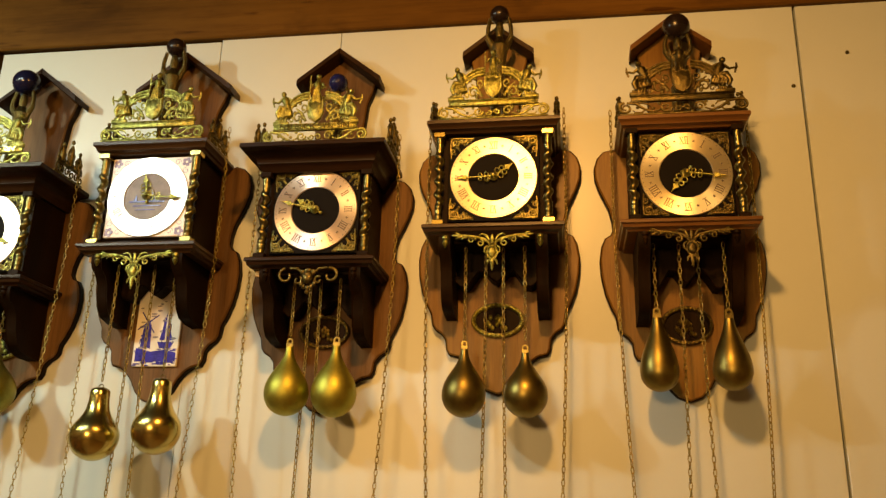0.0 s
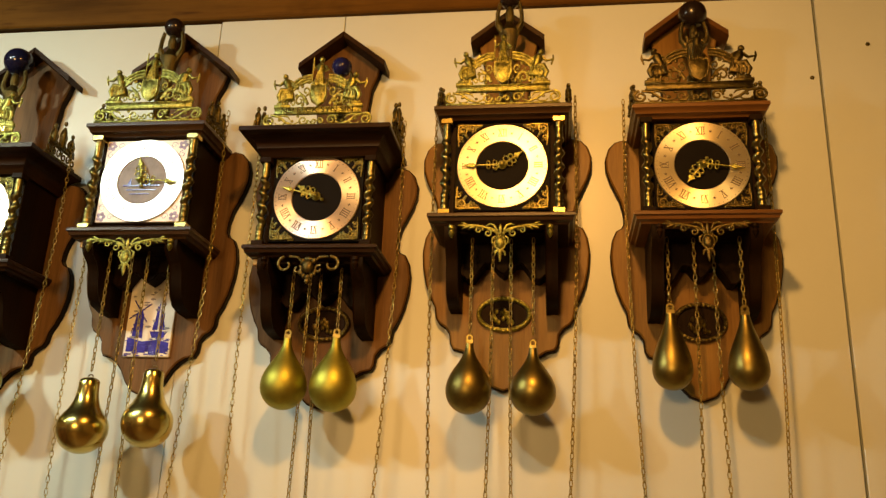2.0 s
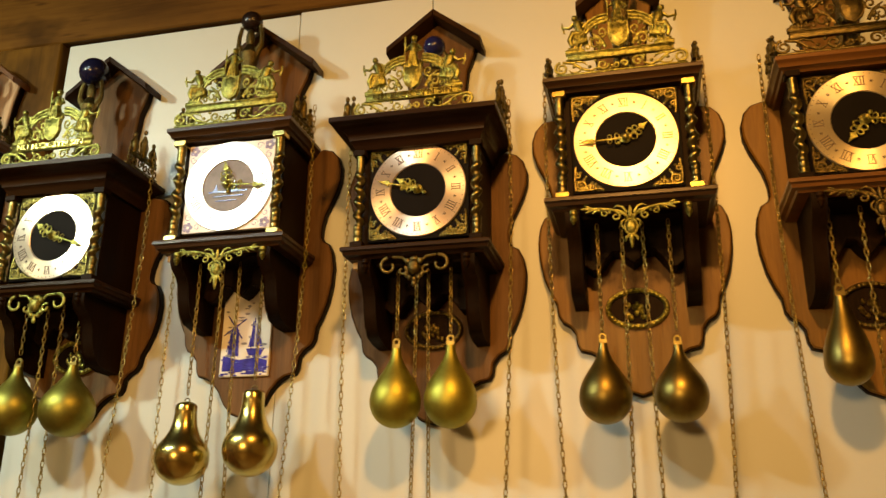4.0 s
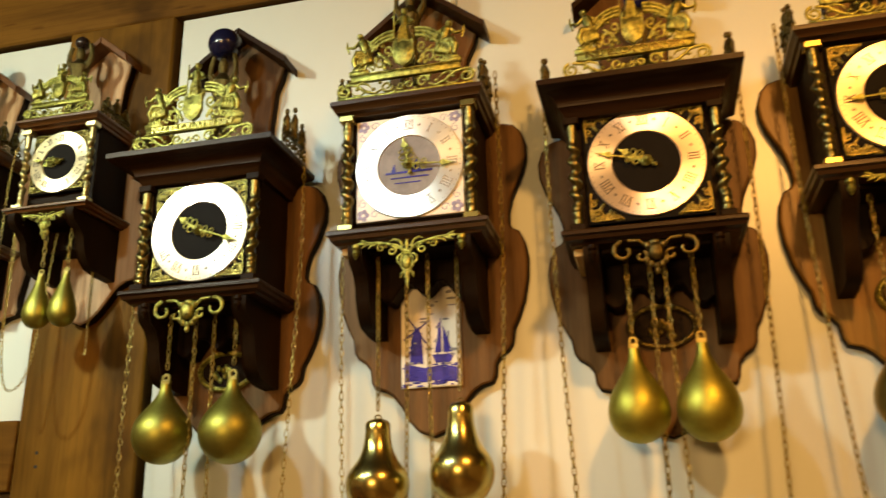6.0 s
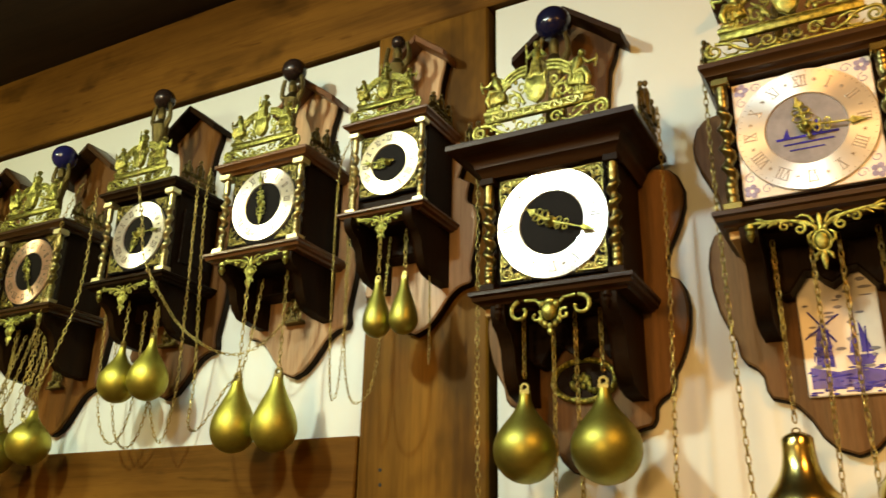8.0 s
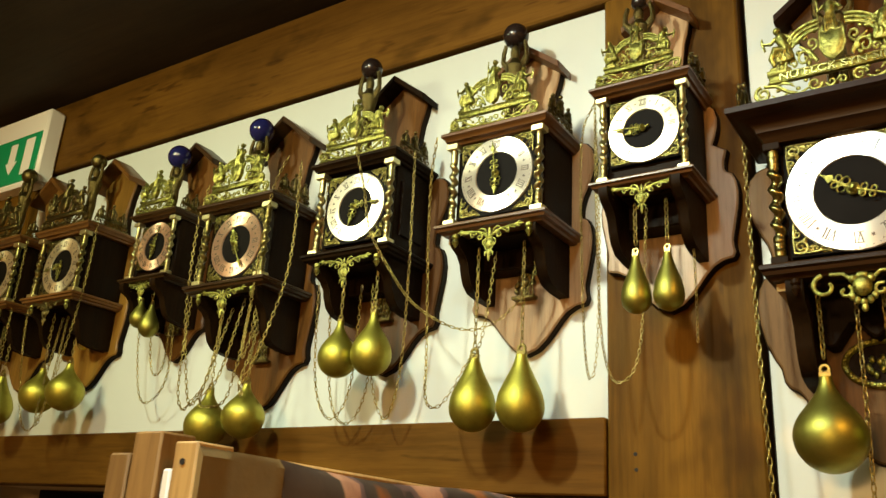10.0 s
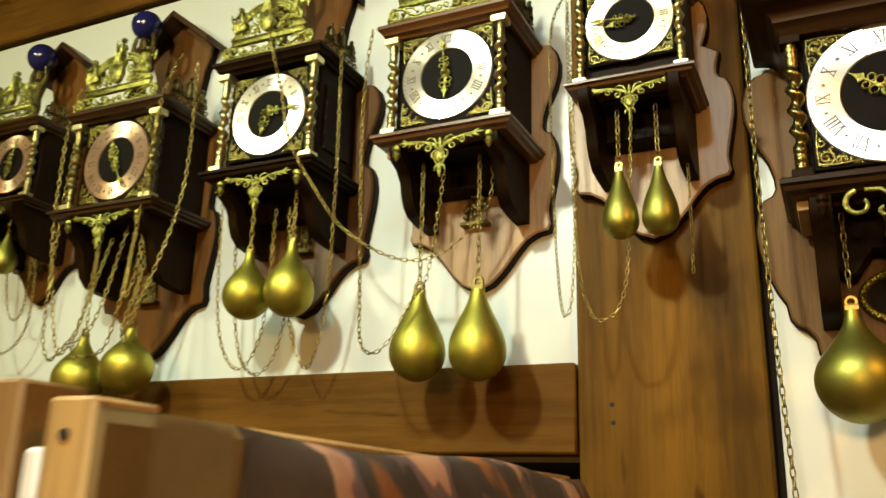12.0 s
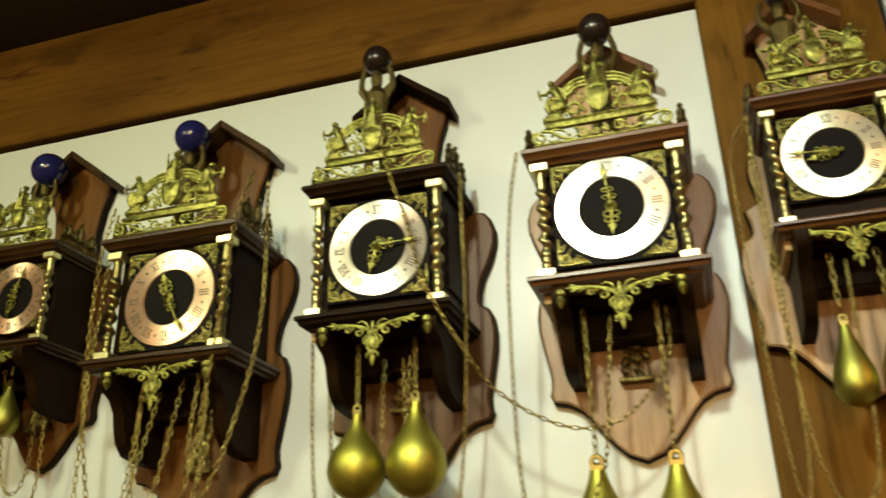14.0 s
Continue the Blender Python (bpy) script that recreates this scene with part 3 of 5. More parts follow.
def shield():
    o = [(-0.012, 0.030), (-0.013, 0.014), (-0.009, 0.005), (0, 0), (0.009, 0.005), (0.013, 0.014), (0.012, 0.030), (0.006, 0.028), (0, 0.031), (-0.006, 0.028)]
    return Geo().slab(o, 0.004, -0.006, 0.002).tube([(x, -0.004, z) for x, z in o], 0.0016, 6, 1.0, True)


def statuette(seat):
    """A small cast figure as plain draped masses."""
    g = Geo()
    if seat:
        g.box(-0.010, 0.006, -0.005, 0.005, -0.008, 0.006, 0.001)
        g.tube([(-0.004, 0, 0.008), (0.006, -0.003, 0.011), (0.011, -0.003, 0.002), (0.010, -0.002, -0.008)], [0.0052, 0.0046, 0.0034, 0.0022], 7)
        g.tube([(-0.004, 0.002, 0.007), (0.003, -0.001, 0.006), (0.005, -0.003, -0.003), (0.003, -0.002, -0.009)], [0.0046, 0.0042, 0.0032, 0.0022], 7)
        g.tube([(-0.004, 0, 0.006), (-0.0035, 0, 0.016), (-0.002, 0, 0.026), (-0.001, 0, 0.031)], [0.0060, 0.0050, 0.0064, 0.0030], 8)
        g.tube([(0.002, -0.001, 0.027), (0.008, -0.002, 0.021), (0.015, -0.001, 0.025)], [0.0025, 0.0022, 0.0016], 6)
        g.tube([(-0.006, 0, 0.027), (-0.012, 0, 0.021), (-0.010, -0.001, 0.013)], [0.0025, 0.0022, 0.0018], 6)
        g.ball((-0.0005, 0, 0.036), (0.0038, 0.0040, 0.0046), 9, 7)
        for k in range(4):
            g.tube([(-0.008 + 0.003 * k, -0.004, 0.010 - 0.001 * k), (-0.006 + 0.004 * k, -0.0055, 0.001), (-0.008 + 0.005 * k, -0.004, -0.007)], 0.0012, 5)
        g.tube([(0.015, -0.001, 0.016), (0.016, -0.001, 0.026), (0.015, -0.001, 0.033)], [0.0012, 0.0016, 0.0008], 5)
        g.box(-0.018, -0.011, -0.002, 0.002, 0.010, 0.019, 0.0006)
    else:
        g.tube([(0, 0, 0.0), (0.001, 0, 0.012), (-0.001, 0, 0.022), (0, 0, 0.030), (0, 0, 0.040), (0, 0, 0.045)], [0.0078, 0.0070, 0.0066, 0.0050, 0.0068, 0.0028], 9)
        for k in range(5):
            g.tube([(-0.006 + 0.003 * k, -0.006, 0.000), (-0.005 + 0.0025 * k, -0.0066, 0.012), (-0.003 + 0.0015 * k, -0.0052, 0.026)], 0.0013, 5)
        g.tube([(0.006, 0, 0.040), (0.012, -0.002, 0.032), (0.007, -0.006, 0.026)], [0.0026, 0.0023, 0.0018], 6)
        g.tube([(-0.006, 0, 0.040), (-0.012, 0, 0.034), (-0.013, -0.001, 0.046)], [0.0026, 0.0023, 0.0016], 6)
        g.tube([(-0.013, -0.001, 0.010), (-0.013, -0.001, 0.056)], [0.0009, 0.0009], 5)
        for s in (1, -1):
            g.tube([(s * 0.007, 0.001, 0.0), (s * 0.011, 0.001, 0.008), (s * 0.009, 0.001, 0.016)], [0.003, 0.0028, 0.001], 6)
        g.ball((0, 0, 0.0515), (0.0040, 0.0044, 0.0050), 9, 7)
        g.ball((0, 0.001, 0.0545), (0.0046, 0.0046, 0.0030), 8, 5)
    return g


def atlas():
    """A standing bearer with raised arms, plain masses, height 1."""
    g = Geo()
    for s in (1, -1):
        g.tube([(s * 0.10, 0, 0.04), (s * 0.085, -0.02, 0.22), (s * 0.06, 0, 0.42)], [0.045, 0.055, 0.075], 7)
        g.tube([(s * 0.10, 0, 0.72), (s * 0.19, -0.01, 0.80), (s * 0.185, -0.01, 0.88), (s * 0.15, -0.01, 0.965)], [0.05, 0.040, 0.034, 0.028], 7)
    g.tube([(0, 0, 0.40), (0, 0, 0.55), (0, 0, 0.72), (0, 0, 0.80)], [0.10, 0.095, 0.14, 0.06], 9)
    g.ball((0, -0.01, 0.86), (0.07, 0.07, 0.085), 9, 7)
    g.box(-0.2, 0.2, -0.16, 0.16, -0.02, 0.05, 0.02)
    return g


def side_gallery():
    """A pierced side strip with three standing lumps, running from front to back."""
    g = Geo()
    g.box(-0.002, 0.002, -0.155, -0.045, 0.0, 0.006, 0.0006)
    g.box(-0.002, 0.002, -0.148, -0.052, 0.022, 0.027, 0.0006)
    for i, y in enumerate((-0.143, -0.125, -0.107, -0.089, -0.071, -0.055)):
        g.tube([(0, y + r * math.cos(a), 0.0140 + r * math.sin(a)) for a, r in [((i % 2) * 2 + k * 0.62, 0.0085 - 0.0005 * k) for k in range(13)]], 0.0017, 5)
    for y, h in ((-0.132, 0.034), (-0.100, 0.050), (-0.068, 0.036)):
        g.tube([(0, y, 0.026), (0, y + 0.001, 0.026 + h * 0.35), (0, y, 0.026 + h * 0.6), (0, y, 0.026 + h * 0.78)], [0.0070, 0.0050, 0.0062, 0.0028], 8)
        g.ball((0, y, 0.026 + h * 0.92), (0.0040, 0.0040, 0.0046), 8, 6)
        for s in (1, -1):
            g.tube([(0, y + s * 0.005, 0.026 + h * 0.66), (0, y + s * 0.012, 0.026 + h * 0.45), (0, y + s * 0.010, 0.026 + h * 0.15)], [0.0022, 0.0022, 0.0016], 5)
            g.ball((0, y + s * 0.011, 0.030), (0.003, 0.0050, 0.0050), 7, 5)
    return g


def twisted_column():
    """Barley-sugar shaft of height 1 and radius about 0.055, with turned ends."""
    rings, n = [], 14
    for i in range(61):
        z = i / 60
        ring = []
        for j in range(n):
            a = 2 * math.pi * j / n
            if 0.17 < z < 0.84:
                k = min((z - 0.17) / 0.05, (0.84 - z) / 0.05, 1)
                r = 0.058 + k * 0.017 * math.cos(a - z * 2 * math.pi * 6.2)
                cx, cz = k * 0.008 * math.cos(z * 2 * math.pi * 6.2), k * 0.008 * math.sin(z * 2 * math.pi * 6.2)
            else:
                r = 0.052 + 0.012 * math.sin(z * 70) ** 2
                cx = cz = 0
            ring.append((cx + r * math.cos(a), cz + r * math.sin(a), z))
        rings.append(ring)
    return Geo().loft(rings)


MESH = {
    "ring": {k: dial_ring().mesh("chapter_ring", m) for k, m in (("silver", DIAL_SILVER), ("white", DIAL_WHITE), ("gold", DIAL_GOLD), ("copper", DIAL_COPPER), ("rose", DIAL_ROSE))},
    "hour": hour_hand().mesh("hour_hand", BRASS),
    "minute": minute_hand().mesh("minute_hand", BRASS),
    "column": {k: twisted_column().mesh("column", m, 60) for k, m in (("brass", BRASS_COLUMN), ("dark", BRASS_COLUMN), ("twist", BRASS_TWIST))},
    "atlas": atlas().mesh("bearer_figure", BRASS_DARK, 50),
}
NUMERALS, TRACK = numerals()
NUMERALS = {k: [g.mesh("numeral", m, 0) for g in NUMERALS] for k, m in (("ink", INK), ("faint", INK_FAINT))}
TRACK = {k: TRACK.mesh("minute_track", m, 0) for k, m in (("ink", INK), ("faint", INK_FAINT))}
for key, fn in (("spandrel", spandrel), ("pendant", pendant), ("pendant_mask", pendant_mask), ("gallery", crest_gallery), ("arch", crest_arch), ("shield", shield), ("side", side_gallery)):
    MESH[key] = {k: fn().mesh(key, m, 55) for k, m in (("brass", BRASS), ("dark", BRASS_DARK))}
MESH["spandrel"]["aged"] = spandrel().mesh("spandrel", BRASS_AGED, 55)
for key, seat in (("sitter", True), ("stander", False)):
    MESH[key] = {k: statuette(seat).mesh("figure", m, 60) for k, m in (("brass", BRASS), ("dark", BRASS_DARK))}


# ---- clocks ----
def backboard(c):
    """The fretted board on the wall: gable neck, two lobes a side, stepped tail."""
    kx, k1, k2 = c["lobe"] / 0.165, c["R"] / R0, c["tail"] / 0.40
    peak, eave, ct = c["peak"], c["eave"], c["ct"]
    gw, ez = eave * 0.80, c["peak"] - eave * 0.80
    half = [(gw, ez), (gw * 0.93, ez - 0.02), (gw * 0.80, ez - 0.045), (gw * 0.70, ct + (ez - ct) * 0.45), (gw * 0.72, ct + (ez - ct) * 0.25), (gw * 0.85, ct + 0.012), (gw * 1.05, ct - 0.004)]
    half += [(0.105 * kx * c.get("lobe_top", 1.0), ct - 0.012)]
    kt = kx * c.get("lobe_top", 1.0)
    half += [(x * kt, z * k1) for x, z in ((0.128, 0.108), (0.146, 0.103), (0.158, 0.090), (0.165, 0.068), (0.164, 0.045), (0.157, 0.022), (0.147, 0.0))]
    low = [(0.138, -0.02), (0.132, -0.045), (0.131, -0.065), (0.136, -0.076), (0.147, -0.082), (0.155, -0.10), (0.159, -0.128), (0.157, -0.16), (0.150, -0.195), (0.140, -0.222), (0.131, -0.240), (0.128, -0.262)]
    if c["style"] == 1:
        low += [(0.122, -0.272), (0.110, -0.280), (0.101, -0.293), (0.099, -0.312), (0.094, -0.322), (0.078, -0.326), (0.064, -0.335), (0.050, -0.352), (0.038, -0.375), (0.022, -0.392)]
    else:
        low = low[:8] + [(0.151, -0.195), (0.146, -0.222), (0.142, -0.245), (0.143, -0.262), (0.146, -0.275), (0.141, -0.287), (0.118, -0.292), (0.098, -0.304), (0.082, -0.322), (0.066, -0.345), (0.048, -0.368), (0.028, -0.388)]
    half += [(x * kx, z * k2) for x, z in low]
    right = [(0, peak - 0.004)] + half + [(0, -c["tail"])]
    left = [(-x, z) for x, z in reversed(half)]
    return [(x, z) for x, z in reversed(right + left)]


def widened(outline, d):
    """The outline pushed outwards by d."""
    out = []
    for i, q in enumerate(outline):
        p, r = Vector(outline[i - 1]), Vector(outline[(i + 1) % len(outline)])
        t = (r - p).normalized()
        out.append((q[0] + t.y * d, q[1] - t.x * d))
    return out


def moulding(g, steps, back):
    """Stacked rectangles (half width, front depth, height), closed at the wall."""
    g.loft([[(-w, back, z), (-w, -d, z), (w, -d, z), (w, back, z)] for w, d, z in steps])
    return g


def clock(c):
    x, z, R = c["x"], c["z"], c["R"]
    k = R / R0
    base = thing("wall_clock", pose(x, c.get("wall", PANEL - 0.001), z), c["label"], "clock", "row of wall clocks")
    W, S, B = c["woods"]
    tone = c.get("crest", "brass")
    cw, ct, bw, bt = c["cw"], c["ct"], c["bw"], -c["bt"]
    D = c.get("depth", 0.160)
    hw = min(cw, bw) - 0.022 * k
    sq = min(hw - 0.014 * k, R * 1.05)
    board = part("backboard", Geo().slab(backboard(c), -0.012, -0.018, 0.0025), B, base)
    # dark rim: shade on the board's thickness, put into its colour
    part("board_edge", Geo().slab(widened(backboard(c), 0.0022), 0.0, -0.0135, 0.001), W, board, "dark wood edge standing in for the shaded side of the board")
    # gable roof: two boards
    for s in (1, -1):
        a = Vector((0, c["peak"])), Vector((s * c["eave"], c["peak"] - c["eave"] * 0.80 * 0.98 + 0.0))
        t = 0.011
        o = [a[0], a[1], a[1] + Vector((0, -t * 1.3)), a[0] + Vector((0, -t * 1.3))]
        o = [(p.x, p.y) for p in o]
        part("roof_board", Geo().slab(o if s < 0 else list(reversed(o)), 0.0, -c.get("roof", 0.055), 0.002), S, base)
    # case
    part("case", Geo().box(-hw, hw, -(D - 0.034), -0.018, bt - 0.012, ct - 0.012, 0.002), W, base)
    for s in (1, -1) if c.get("side_window") else ():
        part("side_panel", Geo().slab([(-(D - 0.05), bt + 0.03), (-0.04, bt + 0.03), (-0.04, ct - 0.05), (-(D - 0.05), ct - 0.05)], s * hw, s * (hw + 0.004), 0.0015, "yz"), W, base)
    if c.get("cove"):
        st = [(hw + 0.006, D - 0.012, ct - 0.046), (hw + 0.008, D - 0.008, ct - 0.040), (hw + 0.012, D - 0.004, ct - 0.034)]
        for i in range(7):
            a = i / 6 * math.pi / 2
            st.append((hw + 0.014 + (cw - hw - 0.016) * (1 - math.cos(a)), D + 0.000 + 0.030 * (1 - math.cos(a)), ct - 0.032 + 0.020 * math.sin(a)))
        st += [(cw, D + 0.034, ct - 0.010), (cw, D + 0.034, ct - 0.002), (cw - 0.003, D + 0.031, ct)]
    else:
        st = [(cw - 0.012, D - 0.016, ct - 0.024 * k), (cw - 0.010, D - 0.013, ct - 0.019 * k), (cw - 0.006, D - 0.008, ct - 0.017 * k), (cw - 0.004, D - 0.006, ct - 0.012 * k), (cw - 0.002, D - 0.003, ct - 0.010 * k), (cw, D, ct - 0.008 * k), (cw, D, ct - 0.002), (cw - 0.002, D - 0.002, ct)]
    part("cornice", moulding(Geo(), st, -0.018), S, base)
    st = [(bw - 0.012, D - 0.012, bt - 0.020 * k), (bw - 0.010, D - 0.009, bt - 0.016 * k), (bw - 0.004, D - 0.004, bt - 0.014 * k), (bw - 0.003, D - 0.002, bt - 0.009 * k), (bw, D + 0.002, bt - 0.007 * k), (bw, D + 0.002, bt - 0.002), (bw - 0.002, D, bt)]
    part("base_shelf", moulding(Geo(), st, -0.018), S, base)
    # dial
    yd = -(D - 0.030)
    plate_m = DIAL_TILE if c.get("tile_dial") else BLACK
    part("dial_plate", Geo().box(-sq, sq, yd - 0.005, yd + 0.004, max(bt + 0.002, -sq), min(sq, ct - 0.022 * k), 0.001), plate_m, base)
    ring = part("chapter_ring", MESH["ring"][c["ring"]], None, base, "", scaled(0, yd - 0.005, 0, k, 1.0))
    ink = "faint" if c["ring"] == "white" else "ink"
    for me in NUMERALS[ink]:
        part("numeral", me, None, ring)
    part("minute_track", TRACK[ink], None, ring)
    if c.get("tile_dial"):
        part("dial_centre", Geo().disc(0.0005, 0.0475 * k, yd - 0.004, yd - 0.0065, 40), BLUE_PALE, base, "painted blue seascape disc")
        g = Geo()
        g.box(-0.036 * k, 0.036 * k, yd - 0.0075, yd - 0.0066, -0.012 * k, -0.009 * k)
        g.box(-0.028 * k, 0.030 * k, yd - 0.0075, yd - 0.0066, -0.020 * k, -0.018 * k)
        g.box(-0.022 * k, 0.018 * k, yd - 0.0075, yd - 0.0066, -0.028 * k, -0.0265 * k)
        g.slab([(0.004 * k, -0.009 * k), (0.018 * k, -0.009 * k), (0.012 * k, 0.012 * k)], yd - 0.0065, yd - 0.0075)
        g.slab([(-0.028 * k, -0.009 * k), (-0.020 * k, -0.009 * k), (-0.022 * k, 0.004 * k)], yd - 0.0065, yd - 0.0075)
        part("painting", g, BLUE, base, "blue painted boats and water")
        for sx in (1, -1):
            for sz in (1, -1):
                g = Geo()
                ox, oz = sx * sq * 0.87, sz * sq * 0.87
                for i in range(5):
                    g.ball((ox + 0.006 * k * math.cos(i * 1.257), yd - 0.0052, oz + 0.006 * k * math.sin(i * 1.257)), (0.004 * k, 0.0006, 0.004 * k), 8, 4)
                g.tube(spiral(ox - sx * 0.018 * k, oz, 0.007 * k, 0.002 * k, 0, 400, yd - 0.0052, 14), 0.0006, 4)
                g.tube(spiral(ox, oz - sz * 0.018 * k, 0.007 * k, 0.002 * k, 90, 490, yd - 0.0052, 14), 0.0006, 4)
                part("painted_flower", g, BLUE_FAINT, base, "blue painted corner flower")
    else:
        part("dial_centre", Geo().disc(0.0005, 0.0478 * k, yd - 0.004, yd - 0.0062, 40), BLACK, base, "matt black dial centre")
        for sx in (1, -1):
            for sz in (1, -1):
                top = min(sq, ct - 0.022 * k) if sz > 0 else min(sq, -(bt + 0.002))
                part("spandrel", MESH["spandrel"]["aged" if tone == "brass" else tone], None, base, "", Matrix.Translation((sx * (sq - 0.001), yd - 0.006, sz * (top - 0.001))) @ Matrix.Diagonal((sx * k, 1, sz * k, 1)))
    for name, a, dy in (("hour_hand", c["pointers"][0], 0.011), ("minute_hand", c["pointers"][1], 0.014)):
        part(name, MESH["hour" if name[0] == "h" else "minute"], None, base, "", Matrix.Translation((0, yd - dy, 0)) @ Matrix.Rotation(radians(a), 4, "Y") @ Matrix.Diagonal((1.18 * k, 1.1, 1.04 * k, 1)))
    # columns
    cx = min(hw - 0.002, (sq + min(cw, bw)) / 2 - 0.004)
    c0, c1 = bt + 0.0005, ct - (0.046 if c.get("cove") else 0.023 * k)
    blk = (0.0105 if c["style"] == 1 else 0.0128) * k
    for s in (1, -1):
        col = part("column", MESH["column"][c.get("columns", "twist" if c["style"] == 2 and tone == "brass" else tone)], None, base, "", Matrix.Translation((s * cx, -(D - 0.018), c0 + blk)) @ Matrix.Diagonal((0.125 * k * (1 if s > 0 else -1), 0.125 * k, c1 - c0 - 2 * blk, 1)))
        for za, zb in ((c0, c0 + blk), (c1 - blk, c1)):
            part("column_block", Geo().box(s * cx - blk * 1.05, s * cx + blk * 1.05, -(D - 0.018) - blk, -(D - 0.018) + blk, za, zb, 0.001), (BRASS_PALE if c["style"] == 2 else BRASS_BRIGHT) if c.get("bright", True) else W, base)
    # underside: brackets, apron, knobs
    bx = hw - 0.016 * k
    u = bt - 0.020 * k
    hb = c.get("brk", 0.125) * 1.0
    o = [(-0.018, u), (-0.018, u - hb), (-0.055, u - hb * 0.985), (-0.085, u - hb * 0.93), (-0.100, u - hb * 0.80), (-0.108, u - hb * 0.62), (-0.112, u - hb * 0.45), (-0.124, u - hb * 0.30), (-0.140, u - hb * 0.22), (-0.146, u - hb * 0.12), (-0.146, u)]
    for s in (1, -1):
        part("bracket", Geo().slab(o, s * (bx + 0.011 * k), s * (bx - 0.011 * k), 0.002, "yz"), W, base)
        part("knob", Geo().lathe([(0.002, 0), (0.006, -0.002), (0.0065, -0.007), (0.004, -0.010), (0.006, -0.015), (0.003, -0.021), (0.001, -0.024)], 10, (s * (bx - 0.002), -(D - 0.014), u + 0.001)), BRASS if c.get("bright", True) else W, base)
    ap = [(-bx, u + 0.004)]
    for i in range(17):
        f = -1 + i / 8
        ap.append((f * bx, u - hb * (0.40 + 0.10 * math.cos(f * 9.4) + 0.18 * abs(f) ** 2) if c["style"] == 1 else u - hb * 0.46))
    ap.append((bx, u + 0.004))
    part("apron", Geo().slab(ap, -0.0185, -0.060, 0.002), W, base)
    part("movement_floor", Geo().box(-bx + 0.012, bx - 0.012, -(D - 0.04), -0.061, u - 0.006, u + 0.0015, 0.001), W, base)
    if c.get("cleat"):
        part("cleat", Geo().box(-bx - 0.024 * k, -bx - 0.0115 * k, -(D - 0.026), -0.030, u - 0.011, u + 0.0005, 0.001), WOOD_RAW, base, "pale unpainted cleat under the works")
    part("pendant", MESH["pendant_mask" if c.get("cove") else "pendant"][c.get("low_tone", tone)], None, base, "cast brass scroll drop", scaled(0, -(D - 0.008), u + 0.002, (1.04 if c.get("cove") else 0.92) * k, None, 1.0 * k))
    # crest
    ws = c.get("crest_w", cw * 0.80) / CREST_W
    hs = c.get("crest_h", 1.12 * k)
    yc = -(D - (0.004 if not c.get("cove") else -0.018))
    gal = part("crest", MESH["gallery"][tone], None, base, "cast brass openwork crest", scaled(0, yc, ct + 0.002, ws, 1.0, hs))
    for s in (1, -1):
        part("arch", MESH["arch"][tone], None, gal, "", Matrix.Translation((0, 0, -0.0088)) @ Matrix.Diagonal((s, 1, 1.25, 1)))
    part("shield", MESH["shield"][tone], None, gal, "", scaled(0, -0.004, 0.036, 1.12, 1.0, 1.3))
    part("figure", MESH["stander"][tone], None, gal, "", Matrix.Translation((0, 0, 0.072)) @ Matrix.Diagonal((1.15, 1.3, 1.02, 1)))
    for s in (1, -1):
        part("figure", MESH["sitter"][tone], None, gal, "", Matrix.Translation((s * 0.060, 0, 0.056)) @ Matrix.Rotation(radians(s * 10), 4, "Y") @ Matrix.Diagonal((1.4 if s > 0 else -1.3, 1.4, 1.08, 1)))
    if c.get("motto"):
        t = bpy.data.curves.new("motto", "FONT")
        t.body, t.size, t.extrude, t.align_x = "NU ELCK SYN SIN", 0.0135, 0.0006, "CENTER"
        tmp = new("motto_text", t)
        dg = bpy.context.evaluated_depsgraph_get()
        me = bpy.data.meshes.new_from_object(tmp.evaluated_get(dg))
        bpy.data.objects.remove(tmp)
        me.materials.clear()
        me.materials.append(BRASS_BRIGHT)
        part("lettering", me, None, gal, "raised brass motto letters", Matrix.Translation((0, -0.0056, 0.0235)) @ Matrix.Rotation(radians(90), 4, "X") @ Matrix.Diagonal((1.25, 1, 1, 1)))
    for s in (1, -1):
        part("side_gallery", MESH["side"]["dark"], None, base, "", Matrix.Translation((s * (cw - 0.006), 0, ct - 0.001)) @ Matrix.Diagonal((1, D / 0.17, c.get("side_h", 0.95 * k), 1)))
    if c.get("globe"):
        bx2, bz, br, bm = c["globe"]
        ya = c.get("globe_y", -0.085 if D > 0.15 else -0.075)
        h = bz - br - ct
        part("bearer_figure", MESH["atlas"], None, base, "", Matrix.Translation((bx2, ya, ct)) @ Matrix.Diagonal((min(h, 0.16) * 0.8, min(h, 0.16) * 0.8, h * 1.08, 1)))
        part("globe", Geo().ball((bx2, ya, bz), br, 24, 16), bm, base, "dark glazed globe")
    # things on the backboard
    mz, kind = -c.get("med_z", 0.25), c.get("med", "oval")
    if kind == "oval":
        rx, rz = c.get("med_r", (0.047, 0.030))
        g = Geo()
        n = 34
        g.tube([(rx * math.cos(2 * math.pi * i / n), -0.022, mz + rz * math.sin(2 * math.pi * i / n)) for i in range(n)], 0.0045, 6, 1.0, True)
        for i in range(n):
            a = 2 * math.pi * i / n
            g.ball((rx * math.cos(a), -0.026, mz + rz * math.sin(a)), 0.0028, 6, 5)
        part("medallion_frame", g, BRASS_DARK if c.get("low_tone", tone) == "dark" else BRASS, base)
        o = [((rx - 0.003) * math.cos(2 * math.pi * i / 28), mz + (rz - 0.003) * math.sin(2 * math.pi * i / 28)) for i in range(28)]
